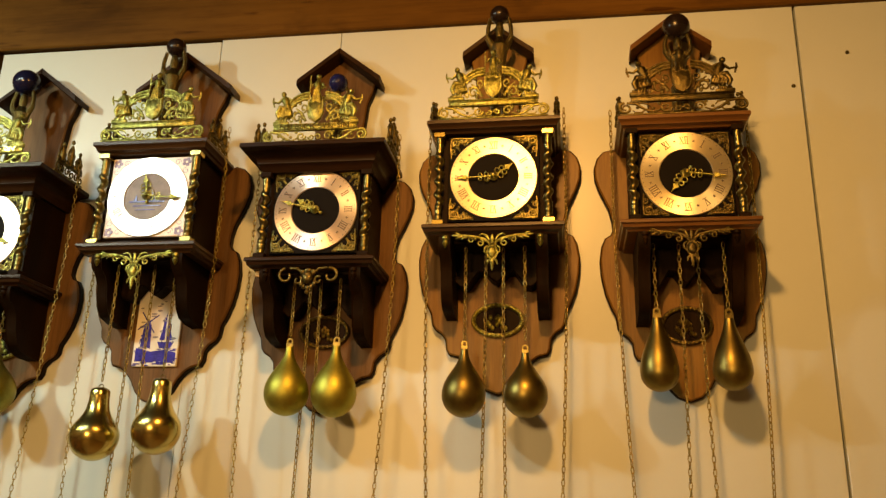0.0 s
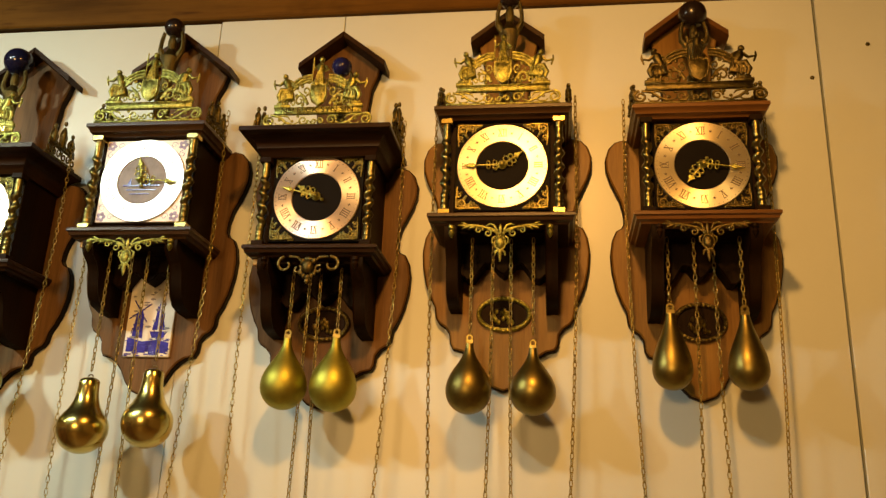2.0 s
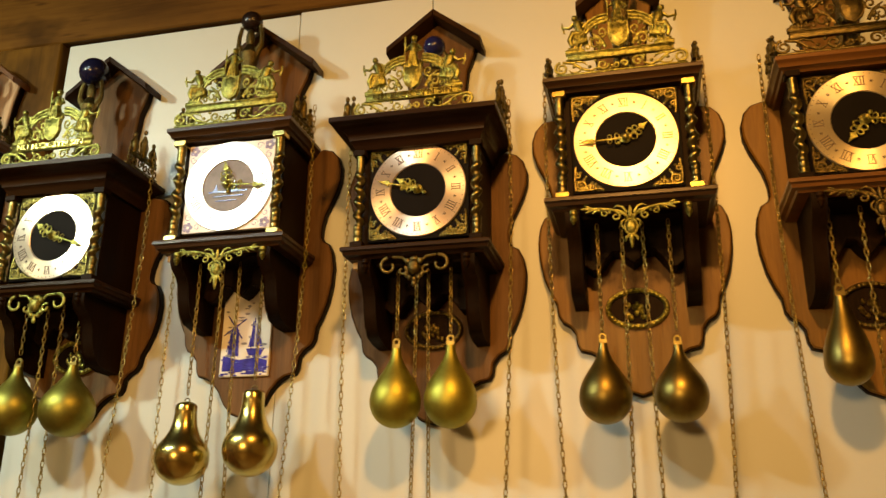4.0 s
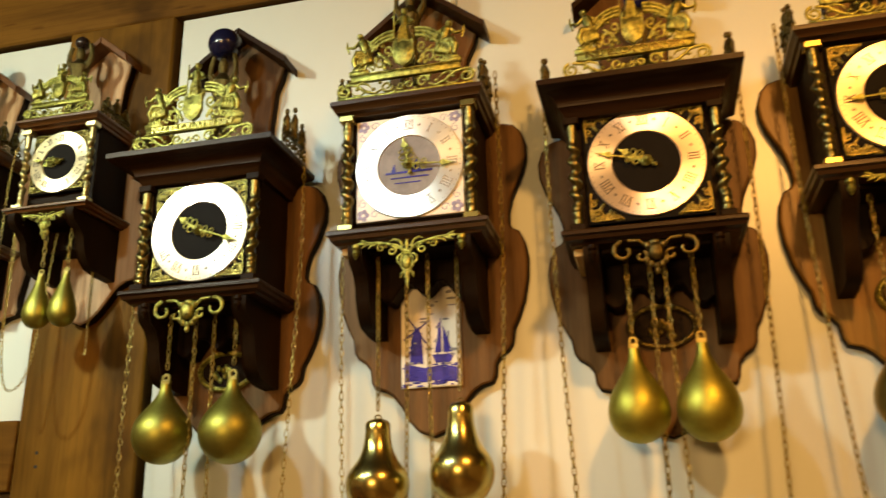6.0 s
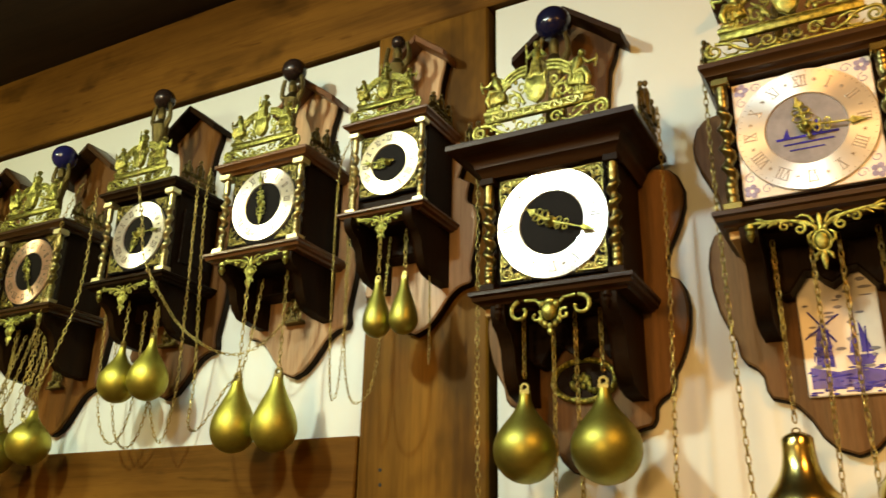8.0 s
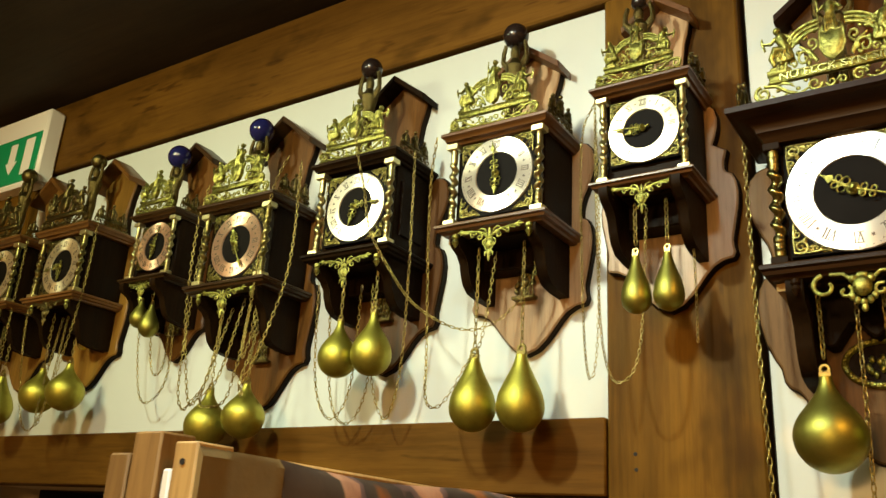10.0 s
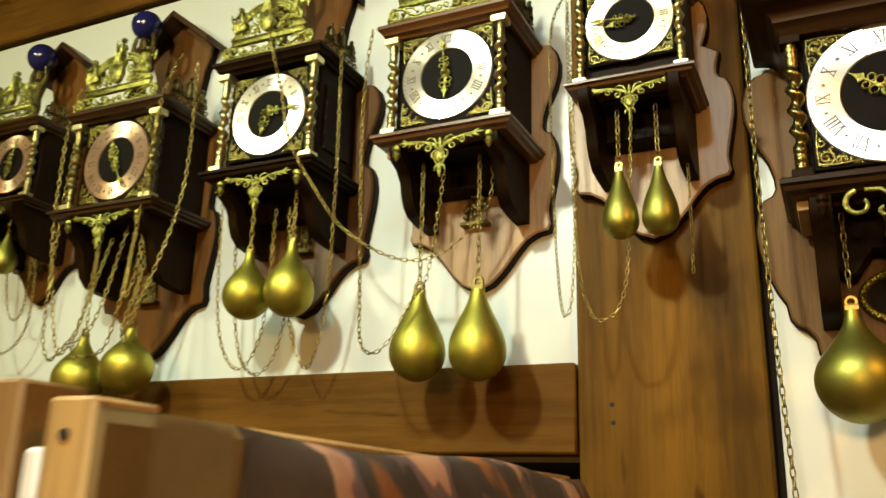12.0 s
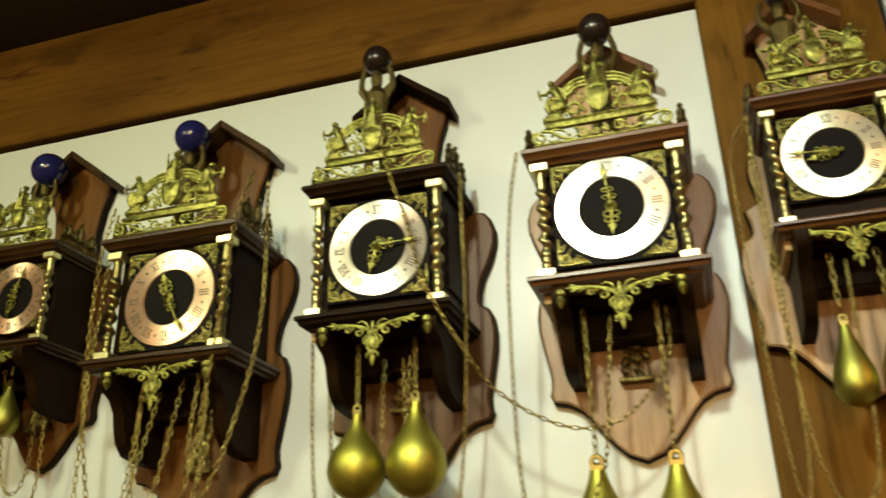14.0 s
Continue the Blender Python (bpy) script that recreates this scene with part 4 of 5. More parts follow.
        part("medallion_field", Geo().slab(o, -0.018, -0.020), W, base)
        g = Geo()
        rnd = random.Random(9)
        for i in range(14):
            k0 = len(g.v)
            if i:
                g.f.append((k0 - 26, k0 + 16, k0 + 9))
            g.ball((rnd.uniform(-0.4, 0.4) * rx, -0.022, mz + rnd.uniform(-0.6, 0.3) * rz), (0.004, 0.004, 0.0055), 7, 5)
        part("medallion_relief", g, BRASS_DARK if c.get("low_tone", tone) == "dark" else BRASS, base)
    elif kind == "tile":
        w, h = 0.048, 0.080
        tile = part("tile", Geo().box(-w, w, -0.024, -0.018, mz - h, mz + h, 0.0015), GLAZE, base, "white glazed tile with blue ships")
        g = Geo()
        y0, y1 = -0.0238, -0.0246
        g.slab([(-0.042, mz - 0.070), (0.044, mz - 0.070), (0.044, mz - 0.052), (0.02, mz - 0.046), (-0.01, mz - 0.050), (-0.042, mz - 0.042)], y0, y1)
        g.slab([(-0.034, mz - 0.04), (-0.012, mz - 0.044), (-0.014, mz - 0.005), (-0.018, mz + 0.012), (-0.026, mz + 0.012), (-0.031, mz - 0.005)], y0, y1)
        g.slab([(0.002, mz - 0.030), (0.038, mz - 0.030), (0.030, mz - 0.043), (0.008, mz - 0.043)], y0, y1)
        g.slab([(0.006, mz - 0.027), (0.017, mz - 0.027), (0.017, mz + 0.030)], y0, y1)
        g.slab([(0.020, mz - 0.027), (0.034, mz - 0.027), (0.020, mz + 0.016)], y0, y1)
        for a in (35, 125, 215, 305):
            g.tube([(-0.022, y1, mz + 0.010), (-0.022 + 0.026 * math.cos(radians(a)), y1, mz + 0.010 + 0.026 * math.sin(radians(a)))], 0.0012, 4)
        for px, ht in ((0.011, 0.05), (0.026, 0.036), (-0.036, 0.006)):
            g.tube([(px, y1, mz - 0.035), (px + 0.002, y1, mz - 0.03 + ht)], 0.0009, 4)
        rnd = random.Random(3)
        for i in range(46):
            wx, wz = rnd.uniform(-0.044, 0.044), mz - 0.078 + 0.038 * rnd.random() ** 1.5
            g.ball((wx, y1, wz), (rnd.uniform(0.002, 0.007), 0.0006, 0.0013), 6, 4)
        for i in range(22):
            g.ball((rnd.uniform(-0.036, -0.012), y1, mz + rnd.uniform(-0.04, 0.012)), (0.003, 0.0006, 0.0022), 6, 4)
        for i in range(6):
            g.box(-0.04 + 0.012 * i, -0.03 + 0.014 * i, y1, y0, mz - 0.076 + 0.002 * (i % 3), mz - 0.0735 + 0.002 * (i % 3))
        part("tile_painting", g, BLUE, tile, "cobalt blue ship and windmill drawing")
        g = Geo()
        for i in range(26):
            g.ball((rnd.uniform(-0.040, 0.040), y1 + 0.0003, mz + rnd.uniform(-0.05, 0.07)), (rnd.uniform(0.003, 0.010), 0.0005, rnd.uniform(0.001, 0.003)), 7, 4)
        part("tile_clouds", g, BLUE_PALE, tile, "faint blue clouds")
    elif kind == "ship":
        g = Geo()
        rnd = random.Random(int(-x * 100))
        g.box(-0.022, 0.022, -0.034, -0.018, mz - 0.026, mz - 0.020, 0.001)
        for i in range(26):
            f = rnd.random()
            g.ball((rnd.uniform(-0.022, 0.022) * (1 - 0.6 * f), -0.026, mz - 0.02 + 0.05 * f), (0.0045, 0.005, 0.0055), 7, 5)
        for i in range(5):
            xx = -0.016 + 0.008 * i
            g.tube([(xx, -0.026, mz - 0.02), (xx * 0.7, -0.026, mz + 0.018 + 0.012 * (2 - abs(i - 2)))], 0.0013, 5)
        part("cast_relief", g, BRASS_DARK, base, "small dark cast relief")
    if c.get("bob"):
        g = Geo().lathe([(0.001, -0.004), (0.030, -0.004), (0.031, 0.0), (0.026, 0.005), (0.012, 0.009), (0.001, 0.010)], 28, (c["bob"][0], -0.06, c["bob"][1]), 1).box(c["bob"][0] - 0.002, c["bob"][0] + 0.002, -0.062, -0.058, c["bob"][1], u)
        part("pendulum", g, BRASS_BRIGHT, base, "polished brass pendulum disc")
    return base


DW, AW = (WOOD_DARK, WOOD_SHELF, WOOD_BOARD), (WOOD_DARK, WOOD_AMBER_SHELF, WOOD_AMBER)
CW = (WOOD_DARK, WOOD_COVE, WOOD_BOARD)
PW = (WOOD_DARK, WOOD_RED, WOOD_PALE)
CLOCKS = {
    "A": dict(crest_w=0.110, x=0.207, z=2.209, R=0.082, cw=0.118, ct=0.111, bw=0.121, bt=0.093, tail=0.394, peak=0.384, eave=0.080, lobe=0.158, style=1, woods=AW, crest="dark", ring="gold", pointers=(218, 98), med_z=0.256, brk=0.145,
              globe=(0.008, 0.337, 0.027, GLOBE_BLACK), bright=False, med_r=(0.044, 0.033), label="amber oak wall clock with tarnished crest and gilt dial"),
    "B": dict(x=-0.143, z=2.214, R=0.082, cw=0.126, ct=0.113, bw=0.130, bt=0.098, tail=0.388, peak=0.380, eave=0.074, lobe=0.163, style=1, woods=(WOOD_DARK, WOOD_SHELF, WOOD_AMBER), ring="gold", pointers=(55, 268), med_z=0.248, brk=0.130,
              globe=(0.006, 0.384, 0.020, GLOBE_BLACK), label="brown wall clock with brass crest and gilt dial"),
    "C": dict(cleat=True, low_tone="dark", x=-0.484, z=2.158, R=0.082, cw=0.142, ct=0.122, bw=0.124, bt=0.099, tail=0.370, peak=0.404, eave=0.091, lobe=0.165, style=1, woods=CW, cove=True, motto=True, ring="copper", columns="dark", pointers=(300, 285), med_z=0.213, brk=0.125,
              side_h=1.2, crest_w=0.098, bright=False, globe=(0.012, 0.300, 0.020, NAVY), label="dark walnut wall clock with coved cornice and motto crest"),
    "D": dict(crest_w=0.105, cleat=True, x=-0.832, z=2.197, R=0.085, cw=0.121, ct=0.114, bw=0.122, bt=0.102, tail=0.392, peak=0.376, eave=0.110, lobe=0.162, style=1, woods=DW, tile_dial=True, ring="white", pointers=(350, 95), med="tile", med_z=0.240, brk=0.120,
              globe=(-0.010, 0.368, 0.021, GLOBE_BLACK), label="dark walnut wall clock with painted tile dial and ship tile"),
    "E": dict(cleat=True, x=-1.178, z=2.129, R=0.084, cw=0.143, ct=0.128, bw=0.119, bt=0.095, tail=0.340, peak=0.424, eave=0.095, lobe=0.162, style=1, woods=CW, cove=True, motto=True, ring="silver", pointers=(305, 110), med_z=0.205, brk=0.125,
              side_h=1.2, crest_w=0.100, bright=False, globe=(-0.006, 0.368, 0.030, NAVY_DARK), label="dark walnut wall clock with coved cornice and silvered dial"),
    "F": dict(cleat=True, lobe_top=0.73, x=-1.460, z=2.287, R=0.057, cw=0.082, ct=0.079, bw=0.081, bt=0.086, tail=0.266, peak=0.290, eave=0.060, lobe=0.116, style=2, woods=PW, ring="gold", pointers=(258, 275), med="none", brk=0.095,
              depth=0.140, wall=FACE - 0.001, globe=(-0.018, 0.262, 0.013, GLOBE_BLACK), roof=0.05, label="small walnut wall clock hung on the pine post"),
    "G": dict(cleat=True, x=-1.716, z=2.259, R=0.069, cw=0.103, ct=0.087, bw=0.105, bt=0.086, tail=0.285, peak=0.303, eave=0.072, lobe=0.125, style=2, woods=PW, ring="silver", pointers=(182, 354), med="ship", med_z=0.165, brk=0.092,
              globe=(0.000, 0.301, 0.024, GLOBE_BLACK), label="walnut wall clock with silvered dial and cast relief"),
    "H": dict(cleat=True, side_window=True, x=-2.020, z=2.252, R=0.068, cw=0.103, ct=0.097, bw=0.104, bt=0.090, tail=0.295, peak=0.327, eave=0.078, lobe=0.128, style=2, woods=(WOOD_DARK, WOOD_DARK, WOOD_TAN), ring="silver", pointers=(195, 88), med="ship", med_z=0.170, brk=0.092,
              globe_y=-0.112, globe=(-0.013, 0.314, 0.022, GLOBE_BLACK), label="dark wall clock with silvered dial and draped chain"),
    "I": dict(cleat=True, x=-2.331, z=2.223, R=0.071, cw=0.111, ct=0.095, bw=0.116, bt=0.085, tail=0.320, peak=0.338, eave=0.092, lobe=0.128, style=2, woods=(WOOD_DARK, WOOD_SHELF, WOOD_TAN), ring="rose", columns="dark", pointers=(343, 152), med="ship", med_z=0.20, brk=0.110,
              globe=(-0.028, 0.292, 0.028, NAVY), label="dark walnut wall clock with navy globe and heavy chains"),
    "J": dict(x=-2.622, z=2.267, R=0.058, cw=0.079, ct=0.079, bw=0.080, bt=0.077, tail=0.245, peak=0.293, eave=0.074, lobe=0.095, style=2, woods=(WOOD_DARK, WOOD_SHELF, WOOD_TAN), ring="rose", pointers=(190, 20), med="ship", med_z=0.16, brk=0.085,
              depth=0.140, globe=(-0.021, 0.247, 0.029, NAVY), label="small dark wall clock with copper dial and navy globe"),
    "K": dict(x=-2.945, z=2.256, R=0.072, cw=0.110, ct=0.098, bw=0.106, bt=0.078, tail=0.283, peak=0.328, eave=0.082, lobe=0.125, style=2, woods=AW, crest="dark", ring="gold", pointers=(185, 262), med="none", brk=0.100,
              globe=(-0.016, 0.308, 0.020, BRASS_DARK), bob=(0.04, -0.165), label="brown wall clock with gilt dial and brass pendulum"),
    "L": dict(x=-3.228, z=2.266, R=0.070, cw=0.102, ct=0.096, bw=0.110, bt=0.084, tail=0.285, peak=0.320, eave=0.080, lobe=0.120, style=2, woods=AW, crest="dark", ring="gold", pointers=(190, 5), med="none", brk=0.100,
              globe=(-0.058, 0.320, 0.022, BRASS_DARK), label="brown wall clock with gilt dial at the wall's end"),
}
for c in CLOCKS.values():
    clock(c)


# ---- weights and chains ----
HANG = 1.535


def weight(x, z, r, top, shape, metal_of, label, y=HANG):
    """A hanging weight; z is the middle of its bulb, top the height of its eye."""
    w = thing("clock_weight", pose(x, y, z), label, "clock weight", "clock weights")
    h = top - z
    neck = {"bulb": 0.17, "pear": 0.23, "bell": 0.40}[shape] * r
    prof = [(r * math.sin(a), -r * math.cos(a)) for a in [math.pi / 2 * i / 10 for i in range(11)]]
    prof[0] = (0.001, -r)
    p1, p2 = {"bulb": ((r, 0.38 * h), (neck * 1.1, 0.52 * h)), "pear": ((r * 1.0, 0.33 * h), (neck * 1.7, 0.54 * h)), "bell": ((r, 0.34 * h), (neck * 0.95, 0.25 * h))}[shape]
    e = (neck, h * (0.88 if shape != "bell" else 0.90))
    for i in range(1, 17):
        t = i / 16
        q = [(1 - t) ** 3 * a + 3 * (1 - t) ** 2 * t * b2 + 3 * (1 - t) * t * t * c2 + t ** 3 * d for a, b2, c2, d in zip((r, 0), p1, p2, e)]
        prof.append((q[0], q[1]))
    if shape == "bell":
        prof += [(neck * 0.86, h * 0.94), (neck * 0.55, h * 0.97), (neck * 0.2, h * 0.985)]
    part("body", Geo().lathe(prof, 36), metal_of, w, "", None, 60)
    if shape != "bell":
        lug = Geo().tube([(neck * 0.70 * math.cos(a), 0, h * 0.985 + neck * 0.75 * math.sin(a)) for a in [i * math.pi / 6 for i in range(12)]], neck * 0.34, 6, 0.9, True)
        lug.slab([(-neck * 0.97, h * 0.85), (neck * 0.97, h * 0.85), (neck * 1.0, h * 0.95), (-neck * 1.0, h * 0.95)], 0.003, -0.003, 0.001)
        part("lug", lug, BRASS_CHAIN, w)
    part("hook", Geo().tube([(0.0045 * math.cos(a), 0, h + 0.0035 * math.sin(a)) for a in [i * math.pi / 6 for i in range(12)]], 0.0011, 6, 1.0, True), BRASS_DARK, w)
    return w


def smooth_path(pts, step):
    """Evenly spaced places along a Catmull-Rom line through pts."""
    p = [Vector(q) for q in pts]
    p = [2 * p[0] - p[1]] + p + [2 * p[-1] - p[-2]]
    raw = []
    for i in range(1, len(p) - 2):
        for j in range(24):
            t = j / 24
            raw.append(0.5 * ((2 * p[i]) + (p[i + 1] - p[i - 1]) * t + (2 * p[i - 1] - 5 * p[i] + 4 * p[i + 1] - p[i + 2]) * t * t + (3 * p[i] - p[i - 1] - 3 * p[i + 1] + p[i + 2]) * t ** 3))
    raw.append(p[-2])
    out, rest = [raw[0]], 0.0
    for a, b2 in zip(raw, raw[1:]):
        d = (b2 - a).length
        while rest + d >= step and d > 0:
            f = (step - rest) / d
            a = a + (b2 - a) * f
            out.append(a)
            d, rest = (b2 - a).length, 0.0
        rest += d
    return out


LINK = []
for i in range(10):
    a = 2 * math.pi * i / 10
    LINK.append((0.0025 * math.cos(a), 0.0040 * math.sin(a) + (0.0023 if math.sin(a) > 0.1 else -0.0023 if math.sin(a) < -0.1 else 0)))


def chain(pts, label="thin brass chain of oval links hanging from a clock", size=1.12):
    """A chain of real links along a line."""
    step = 0.0098 * size
    g = Geo()
    places = smooth_path(pts, step)
    for i in range(len(places) - 1):
        mid, t = (places[i] + places[i + 1]) / 2, (places[i + 1] - places[i]).normalized()
        u = t.cross(Vector((0, 1, 0)))
        u = u.normalized() if u.length > 1e-3 else Vector((1, 0, 0))
        w = t.cross(u)
        turn = 0.5 + (math.pi / 2 if i % 2 else 0)
        side, out = u * math.cos(turn) + w * math.sin(turn), w * math.cos(turn) - u * math.sin(turn)
        verts, wire = [], 0.00072 * size
        for a, b2 in LINK:
            c0 = mid + side * (a * size) + t * (b2 * size)
            rad = (side * a + t * b2).normalized()
            for q in range(4):
                h = math.pi / 4 + q * math.pi / 2
                verts.append(c0 + rad * (wire * 1.3 * math.cos(h)) + out * (wire * 1.3 * math.sin(h)))
        faces = []
        for k in range(10):
            for q in range(4):
                n1, n2 = k * 4 + q, k * 4 + (q + 1) % 4
                m1, m2 = ((k + 1) % 10) * 4 + q, ((k + 1) % 10) * 4 + (q + 1) % 4
                faces.append((n1, m1, m2, n2))
        g.add(verts, faces)
    me = bpy.data.meshes.new("clock_chain")
    me.from_pydata(g.v, [], g.f)
    me.materials.append(BRASS_CHAIN)
    me.shade_smooth()
    return tagged(new("clock_chain", me), label, "chain", "clock chains")


SATIN, DULL, GLOSS = "satin brass pear-shaped clock weight on a chain", "dull brass drop-shaped clock weight on a chain", "polished brass bell-shaped clock weight on a chain"
OLIVE = "olive-brown brass pear-shaped clock weight on a chain"
SMALL = "small dull brass drop weight on a chain"
WEIGHTS = [
    ("A", 0.146, 1.853, 0.0335, 1.963, "pear", BRASS_DULL, DULL), ("A", 0.269, 1.855, 0.0335, 1.960, "pear", BRASS_DULL, DULL),
    ("B", -0.197, 1.812, 0.0395, 1.906, "bulb", BRASS_DULL, DULL), ("B", -0.087, 1.812, 0.0395, 1.898, "bulb", BRASS_DULL, DULL),
    ("C", -0.526, 1.814, 0.041, 1.912, "bulb", BRASS_SATIN, SATIN), ("C", -0.436, 1.813, 0.042, 1.914, "bulb", BRASS_SATIN, SATIN),
    ("D", -0.893, 1.732, 0.045, 1.826, "bell", BRASS_BRIGHT, GLOSS), ("D", -0.771, 1.745, 0.045, 1.844, "bell", BRASS_BRIGHT, GLOSS),
    ("E", -1.239, 1.818, 0.045, 1.905, "bulb", BRASS_OLIVE, OLIVE), ("E", -1.125, 1.816, 0.047, 1.905, "bulb", BRASS_OLIVE, OLIVE),
    ("F", -1.485, 2.022, 0.0225, 2.098, "pear", BRASS_OLIVE, SMALL), ("F", -1.436, 2.022, 0.0225, 2.098, "pear", BRASS_OLIVE, SMALL),
    ("G", -1.767, 1.873, 0.0380, 1.965, "pear", BRASS_SATIN, SATIN), ("G", -1.680, 1.871, 0.0380, 1.965, "pear", BRASS_SATIN, SATIN),
    ("H", -2.061, 1.974, 0.036, 2.052, "bulb", BRASS_SATIN, SATIN), ("H", -1.983, 1.974, 0.037, 2.062, "bulb", BRASS_SATIN, SATIN),
    ("I", -2.386, 1.860, 0.043, 1.940, "bulb", BRASS_SATIN, SATIN), ("I", -2.284, 1.875, 0.042, 1.946, "bulb", BRASS_SATIN, SATIN),
    ("J", -2.657, 2.104, 0.021, 2.150, "pear", BRASS_OLIVE, SMALL), ("J", -2.619, 2.081, 0.022, 2.140, "pear", BRASS_OLIVE, SMALL),
    ("K", -2.991, 1.947, 0.043, 2.020, "bulb", BRASS_SATIN, SATIN), ("K", -2.883, 1.950, 0.044, 2.025, "bulb", BRASS_SATIN, SATIN),
    ("L", -3.270, 1.925, 0.040, 2.010, "pear", BRASS_SATIN, SATIN), ("L", -3.163, 1.920, 0.040, 2.012, "pear", BRASS_SATIN, SATIN),
]
for key, x, z, r, top, shape, mat, label in WEIGHTS:
    c = CLOCKS[key]
    y = HANG if key != "F" else 1.525
    weight(x, z, r, top, shape, mat, label, y)
    under = c["z"] - c["bt"] - 0.028
    chain([(x, y, under), (x, y, (under + top) / 2), (x, y, top + 0.004)])
# long free ends: down from the works, round below and up to the gallery
for key, inner, outer in (("A", 0.016, 0.127), ("B", 0.016, 0.133), ("C", 0.010, 0.145), ("D", 0.016, 0.128), ("E", 0.016, 0.147)):
    c = CLOCKS[key]
    for s in (1, -1):
        xi, xo = c["x"] + s * inner, c["x"] + s * outer
        xm = (xi + xo) / 2
        zt = c["z"] + c["ct"] + 0.062
        zu = c["z"] - c["bt"] - 0.03
        yo = PANEL - 0.075
        chain([(xi, HANG, zu), (xi + s * 0.002, HANG, 1.80), (xi + s * 0.012, HANG, 1.45), (xm - s * 0.02, HANG, 1.27), (xm + s * 0.02, HANG, 1.27), (xo - s * 0.025, HANG, 1.45), (xo - s * 0.008, HANG + 0.01, 1.80), (xo, yo, 2.10), (xo, yo, zt)])
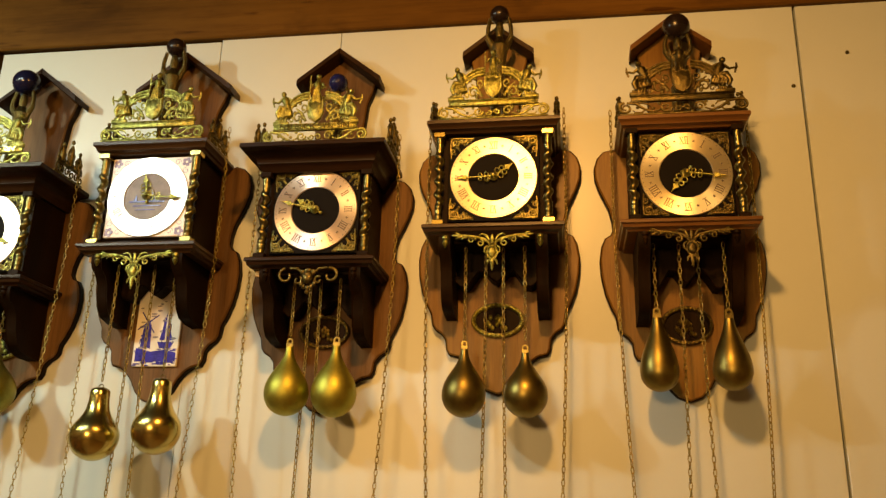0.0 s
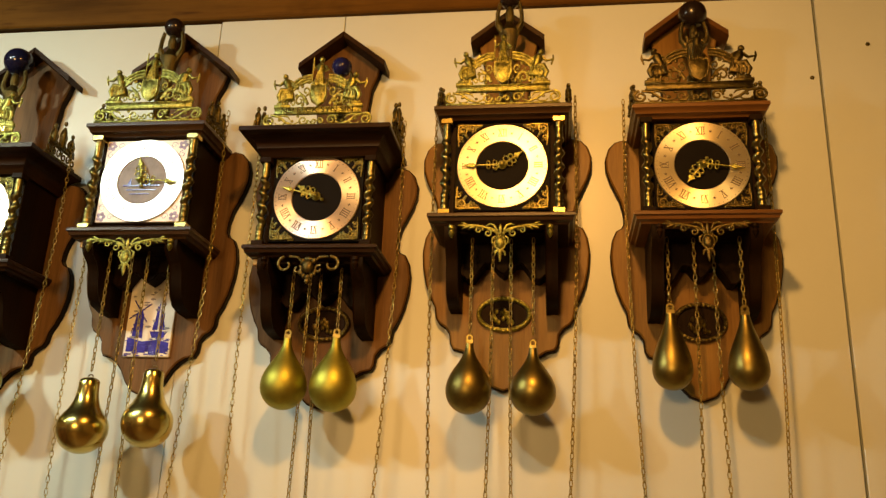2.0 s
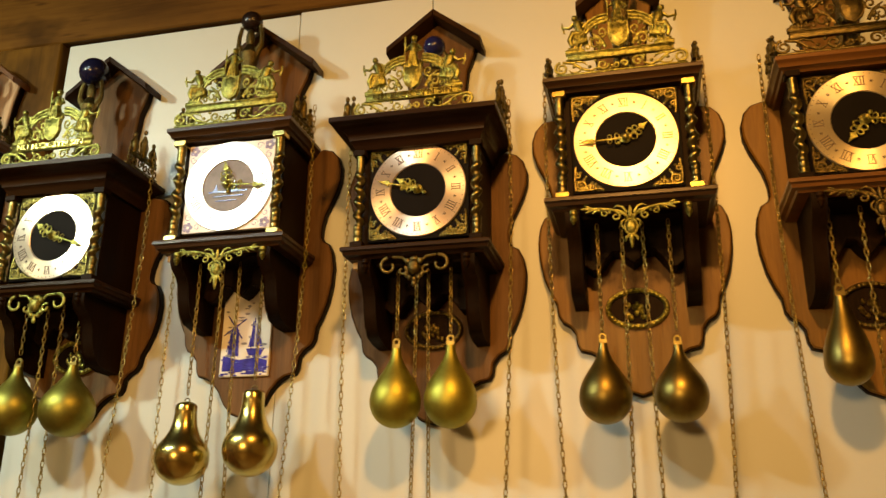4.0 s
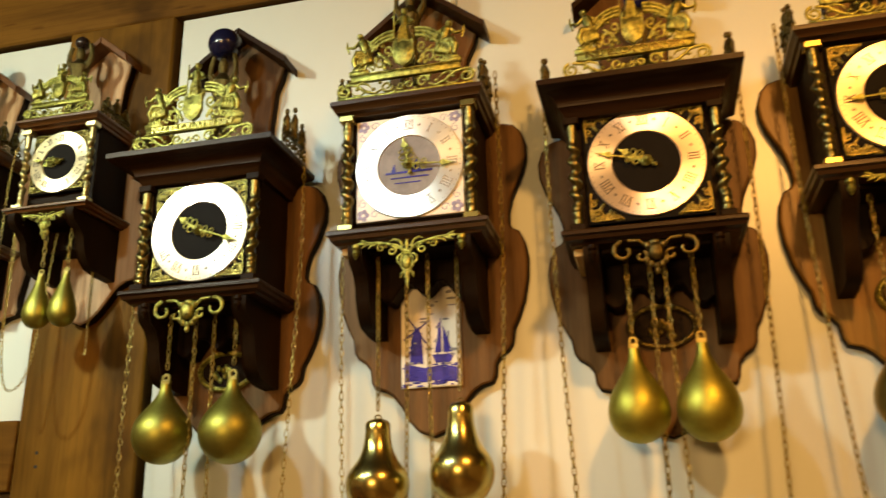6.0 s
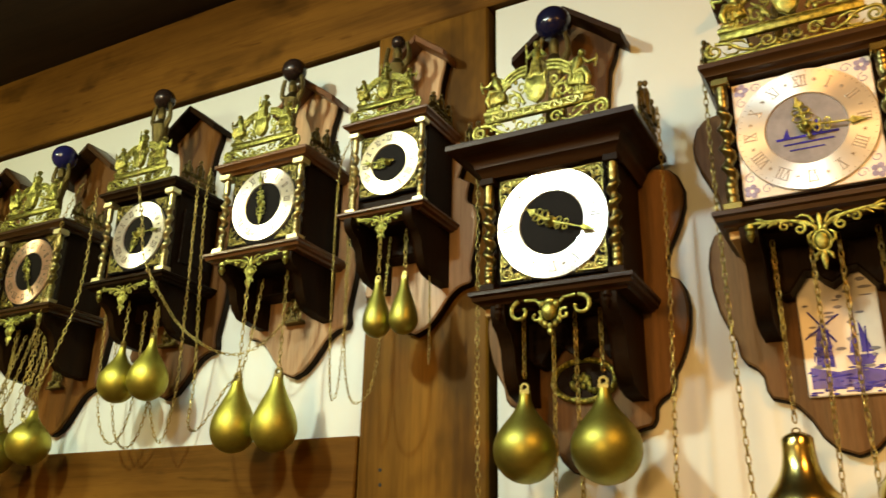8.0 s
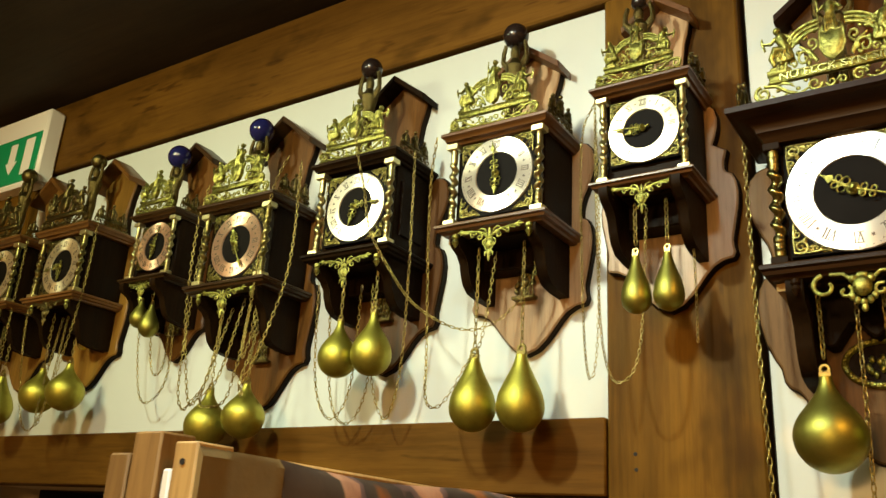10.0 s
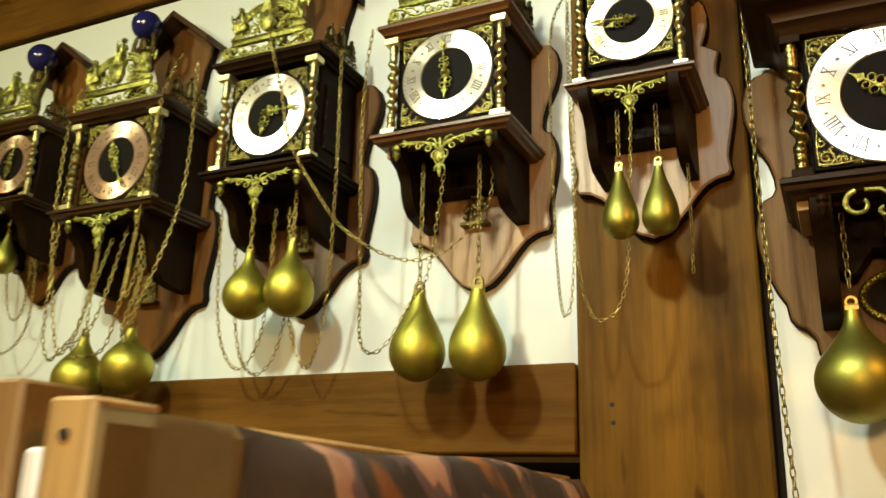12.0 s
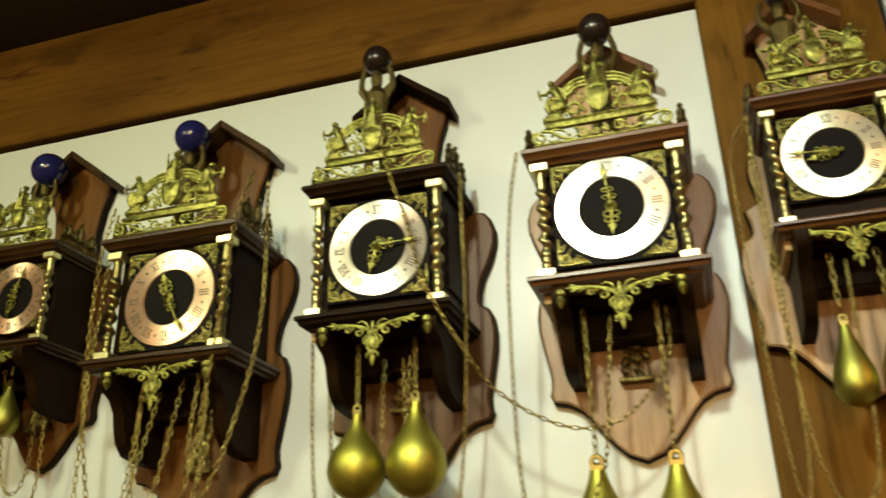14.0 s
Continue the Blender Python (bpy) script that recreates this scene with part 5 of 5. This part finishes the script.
LOOSE = [
    [(-2.0, 1.455, 2.42), (-1.994, 1.452, 2.357), (-1.965, 1.452, 2.26), (-1.943, 1.452, 2.177), (-1.905, 1.475, 2.10), (-1.87, 1.50, 2.047), (-1.803, 1.52, 2.006), (-1.744, 1.53, 2.004), (-1.70, 1.545, 2.04), (-1.672, 1.555, 2.09), (-1.670, 1.56, 2.15)],
    [(-2.126, 1.53, 2.345), (-2.128, 1.54, 2.10), (-2.12, 1.55, 1.93), (-2.085, 1.56, 1.868), (-2.045, 1.56, 1.93), (-2.03, 1.55, 2.12)],
    [(-2.112, 1.55, 2.33), (-2.110, 1.56, 2.05), (-2.095, 1.57, 1.90), (-2.055, 1.575, 1.862), (-2.015, 1.57, 1.93), (-1.995, 1.55, 2.12)],
    [(-1.915, 1.53, 2.36), (-1.917, 1.54, 2.12), (-1.935, 1.56, 1.95), (-1.965, 1.565, 1.865), (-2.0, 1.56, 1.95), (-2.005, 1.55, 2.12)],
    [(-1.823, 1.468, 2.338), (-1.838, 1.480, 2.27), (-1.850, 1.50, 2.16), (-1.853, 1.52, 1.97), (-1.835, 1.50, 1.885), (-1.805, 1.488, 1.868), (-1.780, 1.488, 1.89), (-1.762, 1.50, 1.935), (-1.752, 1.53, 1.985), (-1.735, 1.54, 2.14)],
    [(-1.545, 1.515, 2.362), (-1.570, 1.518, 2.30), (-1.570, 1.518, 2.10), (-1.564, 1.518, 1.95), (-1.556, 1.52, 1.905), (-1.546, 1.52, 1.95), (-1.541, 1.52, 2.12), (-1.545, 1.515, 2.34)],
    [(-1.543, 1.51, 2.362), (-1.548, 1.52, 2.28), (-1.543, 1.52, 2.05), (-1.534, 1.52, 1.94), (-1.513, 1.52, 1.898), (-1.480, 1.52, 1.945), (-1.468, 1.53, 2.17)],
    [(-1.405, 1.545, 2.17), (-1.404, 1.55, 2.05), (-1.406, 1.555, 1.95)],
    [(-2.215, 1.50, 2.40), (-2.224, 1.478, 2.32), (-2.235, 1.475, 2.18), (-2.262, 1.49, 2.03), (-2.275, 1.49, 1.955), (-2.305, 1.50, 1.90), (-2.345, 1.495, 1.89), (-2.37, 1.498, 1.915), (-2.36, 1.54, 2.10)],
    [(-2.207, 1.53, 2.40), (-2.205, 1.53, 2.18), (-2.23, 1.51, 2.02), (-2.262, 1.50, 1.93), (-2.255, 1.50, 1.91), (-2.27, 1.50, 1.93), (-2.265, 1.52, 2.02), (-2.262, 1.53, 2.12)],
    [(-2.446, 1.50, 2.38), (-2.452, 1.49, 2.28), (-2.446, 1.49, 2.10), (-2.432, 1.50, 1.98), (-2.405, 1.50, 1.90), (-2.37, 1.49, 1.905), (-2.33, 1.50, 1.95), (-2.315, 1.53, 2.12)],
    [(-2.456, 1.52, 2.38), (-2.458, 1.51, 2.16), (-2.445, 1.50, 1.95), (-2.425, 1.50, 1.89), (-2.395, 1.495, 1.90), (-2.395, 1.53, 1.96), (-2.385, 1.54, 2.12)],
    [(-2.285, 1.52, 2.13), (-2.29, 1.515, 2.03), (-2.283, 1.51, 1.985), (-2.272, 1.515, 2.03), (-2.27, 1.52, 2.13)],
    [(-2.70, 1.55, 2.33), (-2.70, 1.57, 2.10), (-2.675, 1.58, 1.95), (-2.63, 1.58, 1.925), (-2.585, 1.58, 1.99), (-2.58, 1.56, 2.18)],
    [(-2.66, 1.56, 2.18), (-2.655, 1.58, 2.03), (-2.635, 1.585, 1.985), (-2.61, 1.585, 2.02), (-2.60, 1.57, 2.18)],
    [(-2.835, 1.50, 2.40), (-2.838, 1.50, 2.20), (-2.870, 1.50, 2.02), (-2.90, 1.50, 1.90), (-2.935, 1.51, 1.872), (-2.955, 1.52, 1.95), (-2.96, 1.54, 2.14)],
    [(-3.055, 1.50, 2.38), (-3.05, 1.50, 2.12), (-3.02, 1.51, 1.93), (-2.98, 1.52, 1.86), (-2.945, 1.53, 1.93), (-2.94, 1.54, 2.14)],
    [(-3.13, 1.50, 2.36), (-3.13, 1.50, 2.10), (-3.15, 1.51, 1.95), (-3.18, 1.52, 1.90), (-3.20, 1.53, 2.14)],
]
for pts in LOOSE:
    chain(pts, "thin brass chain looped loosely over a clock", 0.75 if -1.6 < pts[0][0] < -1.4 else 1.08 if -2.5 < pts[0][0] < -2.2 else 0.95)


# ---- exit sign on the beam ----
sign = thing("exit_sign", pose(-3.48, FACE - 0.001, 2.70), "green and white emergency exit sign on the beam", "sign")
part("housing", Geo().box(-0.19, 0.19, -0.055, 0.0, -0.12, 0.12, 0.008), SIGN_WHITE, sign)
part("green_field", Geo().box(-0.178, 0.178, -0.0575, -0.054, -0.108, 0.045, 0.001), SIGN_GREEN, sign)
g = Geo().box(0.105, 0.150, -0.0585, -0.0574, -0.085, 0.030)
g.slab([(0.045, -0.075), (0.075, -0.035), (0.062, -0.035), (0.062, 0.025), (0.028, 0.025), (0.028, -0.035), (0.015, -0.035)], -0.0574, -0.0585)
g.slab([(-0.09, -0.07), (-0.05, -0.07), (-0.03, 0.0), (-0.045, 0.028), (-0.085, 0.028), (-0.10, -0.02)], -0.0574, -0.0585)
part("symbols", g, SIGN_WHITE, sign, "plain white arrow, doorway and block")

# ---- stacked canvases standing end-on before the wall ----
pic = thing("canvas_print", pose(-1.507, 0.745, 0, 0, 0, 3.7), "large printed canvas on a pine stretcher standing on edge", "picture", "stacked canvases")
part("stretcher_end", Geo().box(0.0, 0.021, 0.0, 0.034, 0.0, 1.717, 0.0015).box(0.0, 0.021, 0.034, 0.70, 1.672, 1.714, 0.002), WOOD_RAW, pic, "pale pine stretcher bar")
part("arrow_mark", Geo().box(0.0085, 0.0115, -0.0008, 0.0003, 1.60, 1.671).slab([(0.0035, 1.662), (0.0100, 1.673), (0.0165, 1.662), (0.0165, 1.665), (0.0100, 1.677), (0.0035, 1.665)], 0.0003, -0.0008), INK, pic, "hand-drawn black arrow")
part("screw_hole", Geo().lathe([(0.0022, -0.0003), (0.0022, 0.0006), (0.001, 0.0006)], 12, (0.0095, 0.0, 1.704), 1), GAP_SHADE, pic)
rings = []
for i in range(9):
    y = 0.001 + 0.079 * i / 8
    rings.append([(0.0212, y, 0.0), (0.0245 + 0.001 * math.sin(i), y, 0.0), (0.0255 + 0.001 * math.sin(i), y, 1.708), (0.0212, y, 1.714)])
part("canvas_fold", Geo().loft(rings), CANVAS_SIDE, pic, "plain olive canvas turn-over")
rings = []
for i in range(25):
    f = i / 24
    y, bulge = 0.080 + 0.66 * f, 0.012 * math.sin(min(f * 6, 1) * math.pi / 2) + 0.004 * math.sin(f * 17)
    zt = 1.714 - 0.004 * math.sin(f * 9)
    rings.append([(0.0212, y, 0.0), (0.026 + bulge, y, 0.0), (0.030 + bulge, y, zt - 0.03), (0.022 + bulge * 0.7, y, zt - 0.006), (0.0212, y, zt)])
part("print", Geo().loft(rings), CANVAS_PRINT, pic, "brown and pink printed cloth")
for x0, x1, y0, y1, h, mat, label in ((-1.549, -1.521, 0.745, 0.775, 1.724, WOOD_RAW_SHADED, "raw pine stretcher bar standing on end"), (-1.572, -1.551, 0.745, 0.775, 1.710, WOOD_RAW_SHADED, "narrow raw pine batten standing on end"), (-1.519, -1.511, 0.748, 0.80, 1.700, SIGN_WHITE, "thin pale strip of hardboard standing on end")):
    solid("batten", Geo().box(x0, x1, y0, y1, 0.0, h, 0.0015), mat, label, "batten", "", "stacked canvases")
